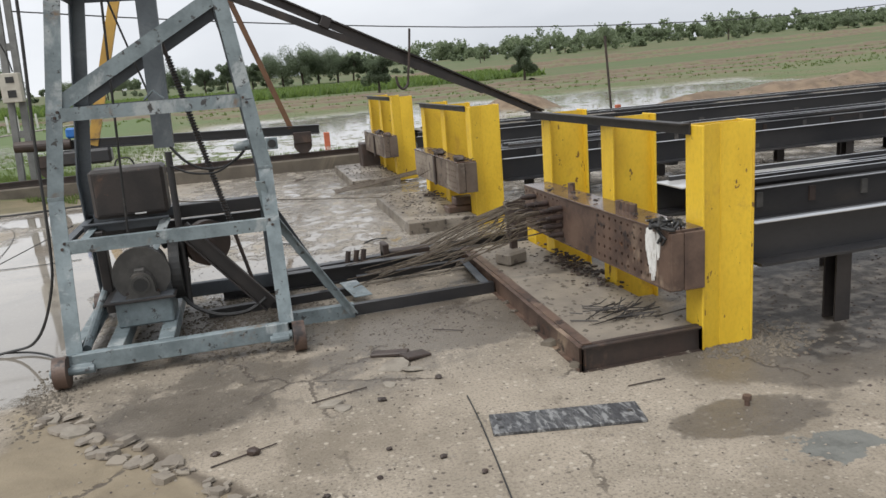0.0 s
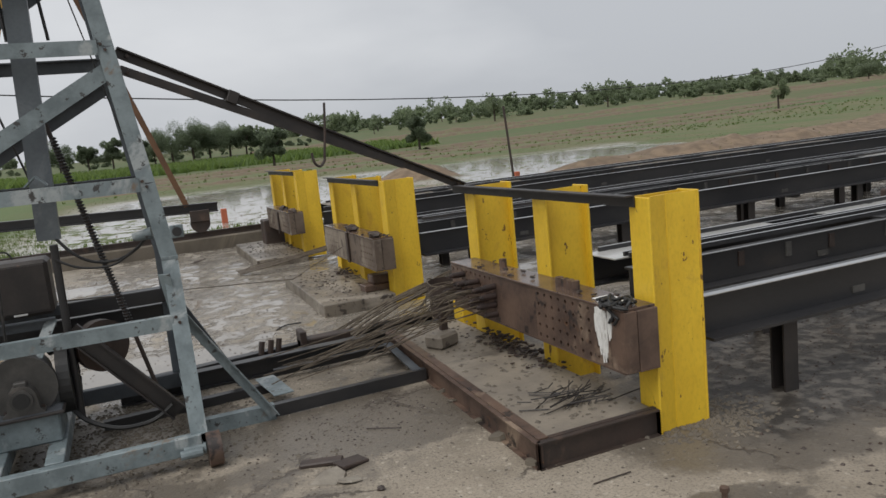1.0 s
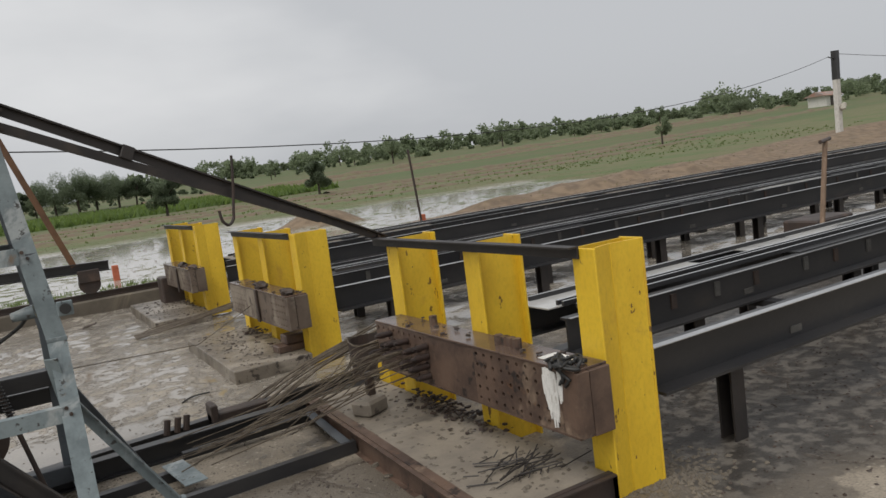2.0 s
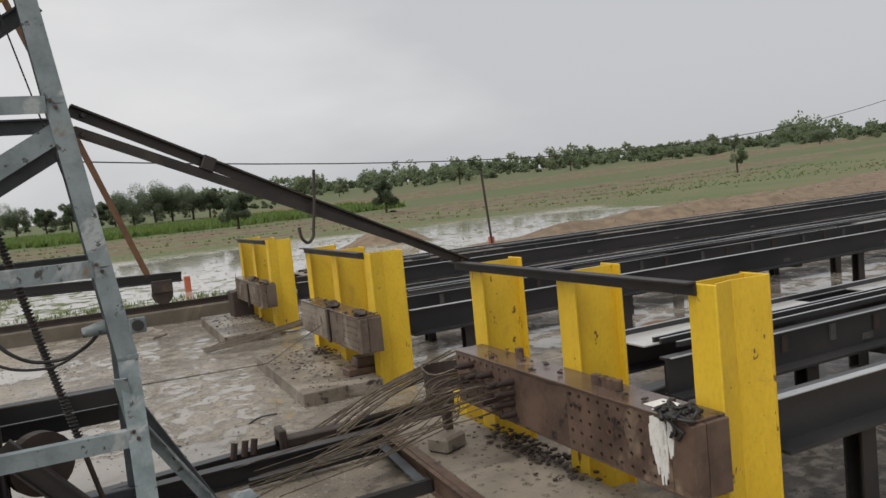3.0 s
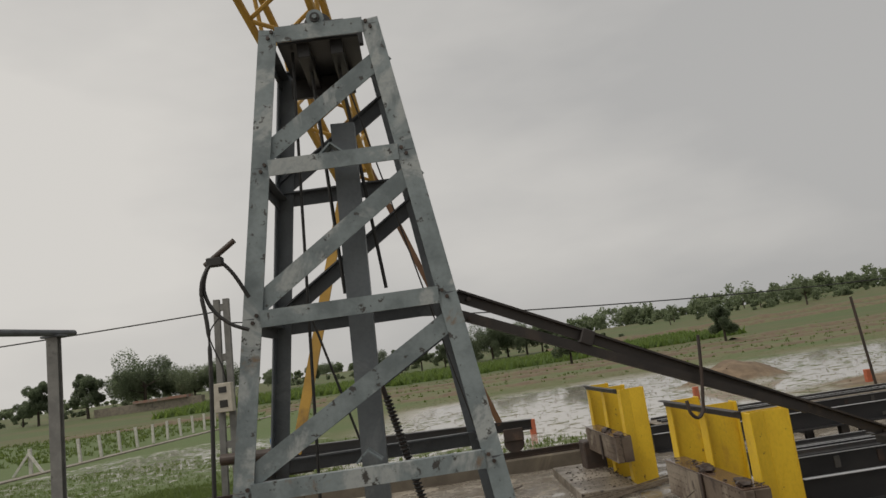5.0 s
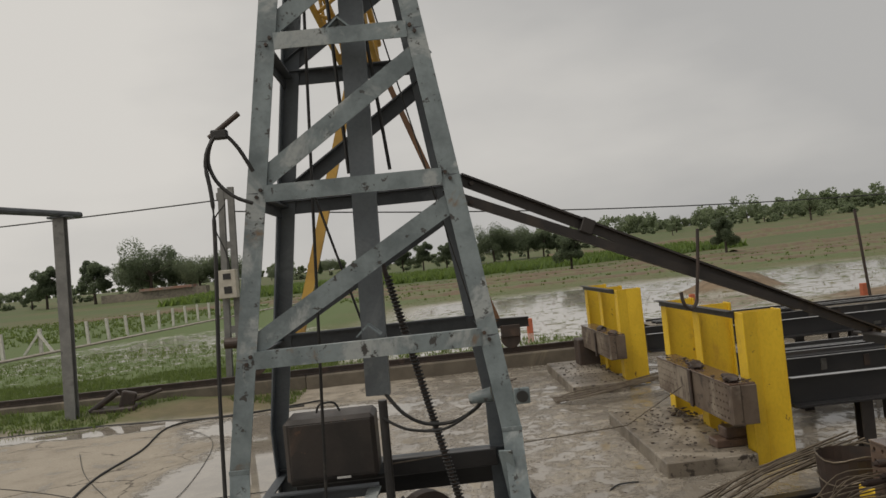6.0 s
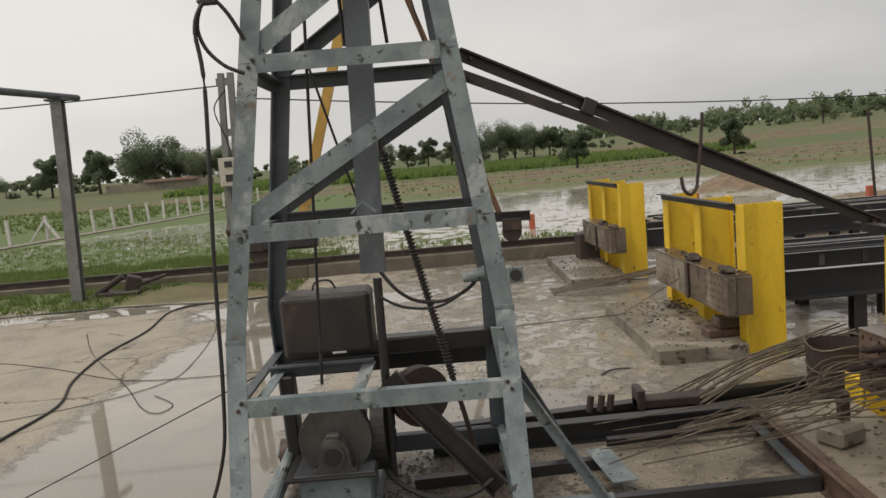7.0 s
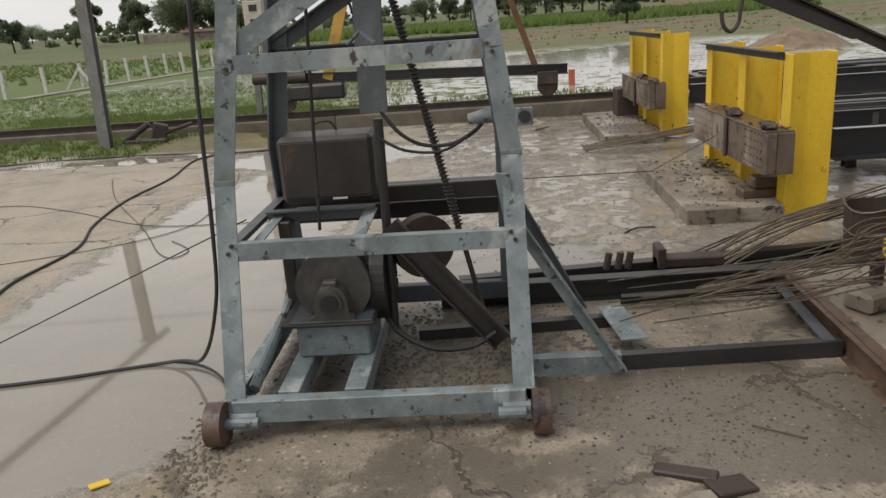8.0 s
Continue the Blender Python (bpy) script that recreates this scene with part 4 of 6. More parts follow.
part("tray", box(B(), (-1.22, 4.8, 0.335), (-0.85, 5.22, 0.35), 0.003), GREY_DARK, motor)
hood = thing("belt_guard", "rusty brown sheet metal guard box", "guard", (-1.1, 5.4, 0.79))
part("shell", box(B(), (-1.3, 5.25, 0.79), (-0.84, 5.5, 1.11), 0.02), GUARD, hood)
part("front_panel", box(B(), (-1.27, 5.243, 0.82), (-0.86, 5.251, 1.085), 0.002), GUARD, hood)
part("handle", tube(B(), curve_through([(-1.14, 5.36, 1.12), (-1.12, 5.36, 1.16), (-1.05, 5.36, 1.165), (-1.02, 5.36, 1.12)], 5), 0.006, 6), RUBBER, hood)
part("tag", box(B(), (-1.05, 5.238, 0.805), (-0.98, 5.242, 0.815)), WHITE_STAIN, hood, "small pale tag")

# ---- braces, frame, beams on the yard ----
brace = thing("brace", "long dark steel angle brace from tower to stanchions", "brace", (-0.3, 5.0, 2.2), "tower braces")
part("angle_bar", sweep(B(), angle_section(0.035, -0.055, 0.01), (-0.3, 5.0, 2.23), (1.97, 5.58, 1.21)), DARK_BAR, brace)
part("joint_plate", box(B(), (-0.035, -0.02, -0.035), (0.035, 0.012, 0.04), 0.004, pose(0.3, 5.135, 1.925, 0, 24, 14)), DARK_BAR, brace, "small steel joint plate")
for f_ in (0.02, 0.26, 0.97):
    p_ = Vector((-0.3, 5.0, 2.2)).lerp(Vector((1.97, 5.58, 1.18)), f_)
    part("bolt", rod(B(), p_ + Vector((0, -0.002, 0)), p_ + Vector((0.004, -0.03, 0)), 0.011, sides=6), RUST_DARK, brace)
brace = thing("brace", "dark steel bar brace below the long brace", "brace", (-0.3, 4.98, 2.1), "tower braces")
part("flat_bar", sweep(B(), rect(0.03, 0.045), (-0.3, 4.99, 2.11), (1.45, 5.44, 1.4)), DARK_BAR, brace)
part("bolt", rod(B(), (-0.26, 4.97, 2.09), (-0.26, 4.99, 2.09), 0.011, sides=6), RUST_DARK, brace)
# twin struts; the rear one has its shade painted in as darker grey
for y0_, x0_, x1_ in ((4.83, -0.17, 0.27), (5.6, -0.17, 0.2)):
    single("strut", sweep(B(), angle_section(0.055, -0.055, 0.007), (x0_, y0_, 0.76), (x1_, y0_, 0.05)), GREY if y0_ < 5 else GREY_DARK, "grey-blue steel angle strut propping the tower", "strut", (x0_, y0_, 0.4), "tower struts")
single("sill_channel", sweep(B(), channel_section(0.06, 0.09, 0.008), (0.26, 4.86, 0.045), (-0.18, 4.86, 0.045)), GREY, "grey-blue channel lying on the yard beside the tower", "channel", (0.05, 4.86, 0))
tray = thing("floor_frame", "black steel angle frame lying on the wet yard", "frame", (0.8, 5.25, 0))
part("front_bar", sweep(B(), angle_section(-0.05, -0.075, 0.008), (0.26, 4.88, 0.08), (1.27, 4.92, 0.08)), BLACK_STEEL, tray)
part("rear_bar", sweep(B(), angle_section(0.05, -0.06, 0.008), (0.4, 5.66, 0.08), (1.3, 5.7, 0.08)), BLACK_STEEL, tray)
part("side_bar", sweep(B(), angle_section(-0.06, -0.07, 0.008), (1.24, 4.93, 0.083), (1.3, 5.7, 0.083)), GREY_DARK, tray)
part("flat_plate", box(B(), (0, 0, 0.083), (0.13, 0.44, 0.09), 0.002, pose(0.29, 5.03, 0, 0, 0, 6)), GREY, tray, "pale grey flat plate")
rear = thing("ground_rail", "black steel rail beam lying on the wet yard", "beam", (0.8, 5.83, 0), "yard beams")
part("girder", sweep(B(), i_section(0.09, 0.13, 0.012, 0.01), (-0.6, 5.8, 0.065), (1.9, 5.88, 0.065)), BLACK_STEEL, rear)
rear = thing("ground_rail", "black steel rail beam with bolted clamps on it", "beam", (0.8, 6.2, 0), "yard beams")
part("girder", sweep(B(), i_section(0.08, 0.08, 0.012, 0.01), (-0.5, 6.08, 0.04), (2.15, 6.42, 0.04)), BLACK_STEEL, rear)
part("clamp", box(B(), (0.7, 6.08, 0.07), (1.1, 6.2, 0.13), 0.008), RUST_DARK, rear)
part("clamp", box(B(), (0.7, 6.06, 0.07), (0.75, 6.22, 0.2), 0.008), RUST_DARK, rear)
for x in (0.4, 0.47, 0.53):
    part("bolt", rod(B(), (x, 6.12, 0.07), (x + 0.02, 6.13, 0.17), 0.022, sides=8), RUST_DARK, rear)
single("ground_rail", sweep(B(), rect(0.06, 0.06), (-0.7, 5.36, 0.03), (0.34, 5.42, 0.03)), BLACK_STEEL, "black square bar lying on the wet yard", "beam", (0, 5.4, 0), "yard beams")

# tower machinery
disc = part("pulley", rod(B(), (-0.61, 5.11, 0.58), (-0.64, 5.17, 0.58), 0.15, sides=32), RUST_DARK, tower, "dark rusted flat pulley")
part("pulley_hub", rod(B(), (-0.6, 5.09, 0.58), (-0.64, 5.2, 0.58), 0.03, sides=12), RUST_DARK, disc)
part("arm", sweep(B(), channel_section(0.05, 0.1, 0.01), (-0.76, 5.02, 0.72), (-0.27, 4.98, 0.14), (0.7, 0, 0.7)), DARK_BAR, tower, "black steel channel arm")
part("guide_pipe", rod(B(), (-0.785, 5.06, 0.2), (-0.775, 5.06, 1.2), 0.022), BLACK_STEEL, tower)
fly = part("flywheel", rod(B(), (-0.865, 5.12, 0.44), (-0.8, 5.12, 0.44), 0.2, sides=32), RUBBER, tower, "black grooved flywheel")
part("flywheel_hub", rod(B(), (-0.9, 5.12, 0.44), (-0.78, 5.12, 0.44), 0.04, sides=14), DARK_BAR, fly)
part("drip_tray", box(B(), (-1.26, 4.78, 0.33), (-0.84, 5.24, 0.345), 0.003), DARK_BAR, tower)
part("chain_guard", box(B(), (-1.3, 5.1, 0.2), (-1.24, 5.2, 0.74), 0.006), DARK_BAR, tower)
for sx in (-1, 1):
    q_ = Vector(leg_points(sx, True)[1])
    part("weld_collar", box(B(), (q_.x - 0.002 if sx < 0 else q_.x - 0.086, q_.y - 0.005, q_.z - 0.012), (q_.x + 0.086 if sx < 0 else q_.x + 0.002, q_.y - 0.001, q_.z + 0.008), 0.001), GREY, tower)
part("belt", tube(B(), curve_through([(-0.9, 5.12, 0.6), (-0.82, 5.1, 0.62), (-0.78, 5.1, 0.5), (-0.79, 5.1, 0.32), (-0.84, 5.1, 0.25)], 5), 0.025, 8), RUBBER, tower)
coil = B()
p_top, p_bot = Vector((-0.7, 5.2, 1.78)), Vector((-0.45, 5.2, 0.64))
s_, u_ = frame_at(p_top, p_bot)
pts = []
for k in range(62 * 7 + 1):
    f = k / (62 * 7)
    a = 2 * math.pi * 62 * f
    pts.append(p_top.lerp(p_bot, f) + (s_ * math.cos(a) + u_ * math.sin(a)) * 0.019)
part("spring", tube(coil, pts, 0.005, 4), RUBBER, tower, "long dark coil spring")
part("spring_rod", rod(B(), (-0.72, 5.2, 1.86), (-0.35, 5.2, 0.18), 0.013), RUST_DARK, tower)
part("wire_rope", rod(B(), (-0.93, 5.0, 3.5), (-1.08, 5.0, 0.72), 0.008, sides=6), RUBBER, tower)
part("wire_rope", rod(B(), (-0.72, 5.12, 3.45), (-0.63, 5.12, 2.3), 0.01, sides=6), RUBBER, tower)
part("wire_rope", rod(B(), (-0.86, 5.12, 3.45), (-0.83, 5.12, 2.3), 0.01, sides=6), RUBBER, tower)
part("wire_rope", rod(B(), (-0.7, 5.15, 3.4), (-0.2, 5.5, 1.2), 0.004, sides=5), RUBBER, tower)
part("wire_rope", rod(B(), (-1.05, 5.3, 2.3), (-0.85, 5.4, 1.5), 0.007, sides=5), RUBBER, tower)
for z in (1.53, 2.92):
    bm = B()
    for sx in (-1, 1):
        sweep(bm, rect(0.09, 0.008), (-0.79 + 0.055 * sx, 4.87, z), (-0.79, 4.87, z + 0.05))
    part("gusset", bm, GREY, tower)
part("header_plate", box(B(), (-1.0, 5.36, 3.400), (-0.66, 5.39, 3.510), 0.003), BLACK_STEEL, tower)
part("bearer", box(B(), (-0.9, 4.93, 3.440), (-0.84, 5.38, 3.510), 0.003), BLACK_STEEL, tower)
part("bearer", box(B(), (-0.74, 4.93, 3.440), (-0.68, 5.38, 3.510), 0.003), BLACK_STEEL, tower)
ring_ = part("bearing_ring", rod(B(), (-0.79, 4.85, 3.595), (-0.79, 4.93, 3.595), 0.042, sides=20), GREY, tower, "pale grey sheave bearing")
part("bearing_bore", rod(B(), (-0.79, 4.842, 3.595), (-0.79, 4.851, 3.595), 0.024, sides=14), RUBBER, ring_)
part("bearing_pin", rod(B(), (-0.79, 4.832, 3.595), (-0.79, 4.843, 3.595), 0.011, sides=10), GREY, ring_)
part("top_deck", box(B(), (-0.99, 4.92, 3.510), (-0.6, 5.4, 3.525), 0.002), BLACK_STEEL, tower)
sheave = part("sheave", rod(B(), (-0.79, 4.99, 3.620), (-0.79, 5.05, 3.620), 0.07, sides=24), RUBBER, tower, "greasy top sheave")
part("sheave_hub", rod(B(), (-0.79, 4.94, 3.620), (-0.79, 5.1, 3.620), 0.02, sides=12), GREY, sheave)
part("sheave_frame", box(B(), (-0.92, 4.96, 3.530), (-0.66, 4.985, 3.630), 0.004), RUBBER, tower)
part("sheave_frame", box(B(), (-0.9, 5.06, 3.530), (-0.58, 5.09, 3.670), 0.004), RUBBER, tower)
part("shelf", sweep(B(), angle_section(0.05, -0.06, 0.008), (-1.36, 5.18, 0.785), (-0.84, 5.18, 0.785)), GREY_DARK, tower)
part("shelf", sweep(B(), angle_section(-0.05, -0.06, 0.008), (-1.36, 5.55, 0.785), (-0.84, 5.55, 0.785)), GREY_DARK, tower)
part("shelf_strut", sweep(B(), rect(0.05, 0.006), (-1.3, 5.18, 0.76), (-1.37, 4.85, 0.68)), GREY, tower)
part("shelf_strut", sweep(B(), rect(0.07, 0.006), (-0.86, 5.17, 0.77), (-0.95, 5.0, 0.6)), GREY, tower)
part("boss", rod(B(), (-0.37, 4.84, 1.2), (-0.27, 4.82, 1.215), 0.022, 0.034, 18), GREY, tower)
boss = part("boss_plate", box(B(), (-0.185, 4.7, 1.18), (-0.115, 4.715, 1.25), 0.004), GREY, tower)
part("boss_bore", rod(B(), (-0.15, 4.68, 1.215), (-0.15, 4.702, 1.215), 0.025, sides=16), RUBBER, boss)
part("hose", tube(B(), curve_through([(-0.76, 5.03, 1.24), (-0.68, 5.0, 1.14), (-0.58, 5.0, 1.08), (-0.45, 4.98, 1.08), (-0.35, 4.9, 1.14), (-0.3, 4.86, 1.2)], 6), 0.009, 6), RUBBER, tower)
part("hose", tube(B(), curve_through([(-0.78, 5.03, 1.12), (-0.66, 5.0, 1.06), (-0.5, 4.98, 1.05), (-0.38, 4.9, 1.12)], 6), 0.007, 6), RUBBER, tower)
part("hose", tube(B(), curve_through([(-0.84, 5.05, 0.3), (-0.76, 5.0, 0.2), (-0.6, 4.95, 0.13), (-0.42, 4.95, 0.13), (-0.3, 4.95, 0.2)], 6), 0.013, 6), RUBBER, tower)
part("side_rod", rod(B(), (-1.34, 4.55, 0.16), (-1.28, 5.3, 0.4), 0.025), GREY, tower)
part("tie_flat", sweep(B(), rect(0.06, 0.008), (-0.25, 4.66, 1.0), (-0.22, 4.72, 0.78)), GREY, tower)
for sx in (-1, 1):
    a = leg_at(sx, True, 0.1)
    part("foot_sleeve", rod(B(), (a.x - sx * 0.02, 4.43, 0.09), (a.x - sx * 0.13, 4.43, 0.09), 0.03), GREY, tower)
for z in (0.75, 1.48, 2.2, 2.88, 3.53):
    for sx in (-1, 1):
        for dz in (0.0, 0.03):
            p = leg_at(sx, True, z + dz)
            part("bolt_head", rod(B(), (p.x - sx * 0.045 - sx * dz * 0.5, p.y - 0.001, z + dz - 0.01), (p.x - sx * 0.045 - sx * dz * 0.5, p.y - 0.012, z + dz - 0.01), 0.009, sides=6), RUST_DARK, tower)

# cable reel loop on the tower's side and hanging cable
cable = thing("cable_hook", "steel bar hook with black cables looped over it", "hook", (-1.34, 4.72, 2.45))
part("hook_bar", rod(B(), (-1.38, 4.72, 2.46), (-1.24, 4.7, 2.55), 0.012), RUST_DARK, cable)
part("hook_block", box(B(), (-1.37, 4.7, 2.45), (-1.3, 4.74, 2.49), 0.005), RUBBER, cable)
part("cable", tube(B(), curve_through([(-1.21, 4.74, 2.3), (-1.27, 4.72, 2.42), (-1.34, 4.71, 2.48), (-1.39, 4.71, 2.38), (-1.37, 4.71, 2.28), (-1.3, 4.71, 2.2), (-1.22, 4.72, 2.16)], 6), 0.009, 6), RUBBER, cable)
part("cable", tube(B(), curve_through([(-1.34, 4.71, 2.48), (-1.4, 4.7, 2.36), (-1.385, 4.69, 2.1), (-1.43, 4.68, 1.36), (-1.45, 4.66, 0.82), (-1.5, 4.7, 0.5), (-1.68, 4.9, 0.16), (-1.96, 5.18, 0.02), (-2.5, 5.06, 0.01), (-2.9, 5.0, 0.01), (-3.6, 5.0, 0.01)], 7), 0.009, 6), RUBBER, cable)
part("cable", tube(B(), curve_through([(-1.96, 5.18, 0.02), (-1.78, 5.12, 0.015), (-1.62, 4.95, 0.012), (-1.52, 4.7, 0.012)], 6), 0.007, 6), RUBBER, cable)
for label, r, pts in (("black power cable snaking over the wet yard", 0.012, [(-3.6, 6.2, 0.01), (-3.71, 6.7, 0.01), (-3.66, 7.5, 0.01), (-3.9, 8.3, 0.01), (-4.04, 9.3, 0.01), (-4.0, 10.4, 0.01), (-4.1, 11.85, 0.01), (-3.2, 12.2, 0.01), (-2.4, 12.3, 0.01)]),
                      ("thin wire lying over the wet yard", 0.0035, [(-6.0, 9.2, 0.006), (-5.3, 9.38, 0.006), (-4.39, 8.9, 0.006), (-3.4, 8.2, 0.006), (-2.62, 8.07, 0.006), (-2.0, 8.1, 0.006)]),
                      ("thin wire lying over the wet yard", 0.0035, [(-4.8, 10.6, 0.006), (-4.2, 9.4, 0.006), (-3.3, 8.0, 0.006), (-2.9, 7.3, 0.006), (-2.7, 7.1, 0.006), (-2.65, 7.3, 0.006), (-2.9, 7.6, 0.006)]),
                      ("thin wire lying over the wet yard", 0.003, [(-4.6, 7.0, 0.006), (-3.6, 7.4, 0.006), (-3.0, 7.9, 0.006), (-2.9, 8.6, 0.006), (-3.2, 10.5, 0.006), (-3.9, 11.6, 0.006)]),
                      ("black cable lying along the yard edge", 0.014, [(-8.5, 12.0, 0.01), (-6.0, 12.4, 0.01), (-4.6, 12.3, 0.01), (-3.4, 12.1, 0.01), (-2.2, 12.6, 0.01)]),
                      ("short wire lying on the yard", 0.006, [(0.7, 7.1, 0.006), (0.8, 7.2, 0.01), (0.95, 7.22, 0.006)]),
                      ("short wire lying on the yard", 0.006, [(-0.05, 7.6, 0.006), (0.1, 7.4, 0.01), (0.05, 7.1, 0.006), (0.16, 6.9, 0.006)]),
                      ("straight wire lying along a slab joint", 0.0035, [(0.57, 3.32, 0.004), (0.53, 2.95, 0.006), (0.44, 2.3, 0.004)])):
    single("cable", tube(B(), curve_through(pts, 7), r, 6), RUBBER, label, "cable", pts[0], "yard cables")
single("guy_wire", tube(B(), [(-1.33, 4.75, 0.85), (-3.4, 4.4, 0.02)], 0.003, 5), RUBBER, "thin taut wire from the tower down to the yard", "wire", (-2.4, 4.6, 0))
single("guy_wire", tube(B(), [(-0.78, 5.2, 0.86), (1.0, 7.6, 0.35), (1.68, 8.2, 0.5)], 0.004, 5), STRAND, "thin taut wire from the tower to an anchor beam", "wire", (1.0, 7.6, 0.3))

# hook rod on the brace
single("hook_rod", tube(B(), curve_through([(0.885, 5.24, 1.86), (0.87, 5.24, 1.7), (0.85, 5.24, 1.55), (0.84, 5.24, 1.49), (0.805, 5.23, 1.46), (0.77, 5.22, 1.49), (0.76, 5.22, 1.55)], 5), 0.009, 6), RUST_DARK, "bent steel rod hook hung over the brace", "hook", (0.77, 5.24, 1.6))

# strands, wedge barrels
strands = thing("strand_bundle", "bundle of rusty prestressing strands spread over the yard", "strands", (1.2, 5.4, 0.2))
rs = random.Random(5)
for k in range(28):
    y_a, z_a = 4.72 + 0.55 * rs.random(), 0.41 + 0.15 * rs.random()
    x_b = 0.25 + 0.9 * rs.random() ** 1.5
    y_b = 5.12 + 0.5 * rs.random()
    z_b = 0.07 + 0.13 * rs.random()
    mid_ = (1.2 + 0.2 * rs.random(), (y_a + y_b) / 2 + rs.uniform(-0.1, 0.1), (z_a + z_b) / 2 + rs.uniform(-0.03, 0.05))
    part("strand", tube(B(), curve_through([(1.67, y_a, z_a), (1.47, y_a + rs.uniform(-0.03, 0.06), z_a - 0.02), mid_, (x_b, y_b, z_b)], 4), rs.choice((0.003, 0.0035, 0.004)), 5), STRAND, strands)
for k, (y, z) in enumerate([(4.66, 0.6), (4.66, 0.54), (4.67, 0.48), (4.66, 0.42), (4.76, 0.57), (4.78, 0.5), (4.9, 0.6), (5.0, 0.58), (5.0, 0.52), (5.1, 0.56), (5.12, 0.62), (5.2, 0.5), (4.85, 0.45)]):
    bm = rod(B(), (1.695, y, z), (1.62 - 0.02 * (k % 3), y, z), 0.021, 0.02, 12)
    rod(bm, (1.625 - 0.02 * (k % 3), y, z), (1.6 - 0.02 * (k % 3), y, z), 0.015, 0.012, 8)
    single("wedge_barrel", bm, BARREL, "dark forged wedge barrel gripping a strand end", "wedge barrel", (1.62, y, z), "wedge barrels", smooth=False)
for gy in (7.1, 10.75):  # slack strands by the far groups
    st = thing("strand_bundle", "slack rusty strands trailing over a slab edge", "strands", (1.4, gy - 0.2, 0.15), "slack strands")
    for k in range(14):
        y_a = gy + rs.uniform(-0.25, 0.1)
        if gy < 8:
            pts = [(2.05 + rs.uniform(0, 0.3), y_a - 0.5, 0.25 + 0.15 * rs.random()), (1.6, y_a - 0.55, 0.2), (1.0, y_a - 0.75 + rs.uniform(-0.2, 0.1), 0.03)]
        else:
            pts = [(3.0, y_a - 0.3 + rs.uniform(-0.3, 0.3), 0.3 + 0.1 * rs.random()), (2.0, y_a - 0.25, 0.2), (1.2, y_a - 0.2 + rs.uniform(-0.2, 0.2), 0.1), (0.9, y_a, 0.02)]
        part("strand", tube(B(), curve_through(pts, 4), 0.007, 5), STRAND, st)

# anchor beam dressings


def lump(bm, c, r, seed, n=2, squash=(1, 1, 1), rough=0.35):
    """A rough rounded lump."""
    start = len(bm.verts)
    bmesh.ops.create_icosphere(bm, subdivisions=n, radius=1.0)
    bm.verts.ensure_lookup_table()
    for v in bm.verts[start:]:
        f = 1 + rough * noise.noise(v.co * 1.7 + Vector((seed * 7.1, seed * 3.3, 0)))
        v.co = Vector((v.co.x * r * squash[0] * f, v.co.y * r * squash[1] * f, v.co.z * r * squash[2] * f)) + Vector(c)
    return bm


def tile_stone(bm, c, r, rnd):
    """A cheap angular chip."""
    q = Matrix.Rotation(rnd.uniform(0, 6.28), 3, "Z")
    vs = [bm.verts.new(Vector(c) + q @ Vector((a * r * rnd.uniform(0.6, 1.2), b * r * rnd.uniform(0.5, 1.0), d * r * rnd.uniform(0.25, 0.7)))) for a, b, d in ((1, 0, 0), (-1, 0, 0), (0, 1, 0), (0, -1, 0), (0.2, 0.1, 1), (0, 0, -0.3))]
    for f in ((0, 2, 4), (2, 1, 4), (1, 3, 4), (3, 0, 4), (2, 0, 5), (1, 2, 5), (3, 1, 5), (0, 3, 5)):
        bm.faces.new([vs[i] for i in f])


rg = random.Random(31)
rag = thing("rag", "wet black rag strips bunched on the anchor beam end", "rag", (1.8, 3.39, 0.66))
for k in range(11):
    c = Vector((rg.uniform(1.69, 1.83), rg.uniform(3.35, 3.46), 0.69))
    pts = [c + Vector((rg.uniform(-0.07, 0.05), rg.uniform(-0.06, 0.06), rg.uniform(-0.005, 0.035))) for _ in range(5)]
    if k % 3 == 0:
        pts.append(Vector((1.685, c.y + rg.uniform(-0.02, 0.02), rg.uniform(0.55, 0.64))))
    part("rag_strip", tube(B(), curve_through(pts, 4), rg.uniform(0.006, 0.012), 6), RUBBER, rag, smooth=True)
splash = thing("paint_splash", "dried white splash running down the anchor beam", "splash", (1.746, 3.46, 0.5))
for k in range(16):
    y = 3.43 + 0.13 * k / 16 + rs.uniform(-0.008, 0.008)
    l = 0.2 * math.exp(-((y - 3.495) / 0.06) ** 2) + rs.uniform(0.01, 0.07)
    w, top = rs.uniform(0.007, 0.014), 0.668 - rs.uniform(0.0, 0.05)
    x = 1.6955 - 0.0002 * k
    bm = B()
    vs = [bm.verts.new((xx, y + w * a * rs.uniform(0.7, 1.2), top - l * f)) for xx in (x, 1.699) for a, f in ((-1, 0), (1, 0), (1.1, 0.55), (0.35, 1), (-0.35, 1.0), (-1.1, 0.5))]
    bm.faces.new(vs[:6])
    bm.faces.new(vs[6:][::-1])
    for q in range(6):
        bm.faces.new((vs[q], vs[(q + 1) % 6], vs[6 + (q + 1) % 6], vs[6 + q]))
    part("streak", bm, WHITE_STAIN, splash)
# splash carried onto the top; its white also paints the wet plate's reflection
part("top_stain", box(B(), (1.715, 3.47, 0.681), (1.83, 3.56, 0.684), 0.001, None), WHITE_STAIN, splash)
part("top_stain", box(B(), (1.74, 3.53, 0.681), (1.85, 3.64, 0.6835), 0.001, None), WHITE_STAIN, splash)
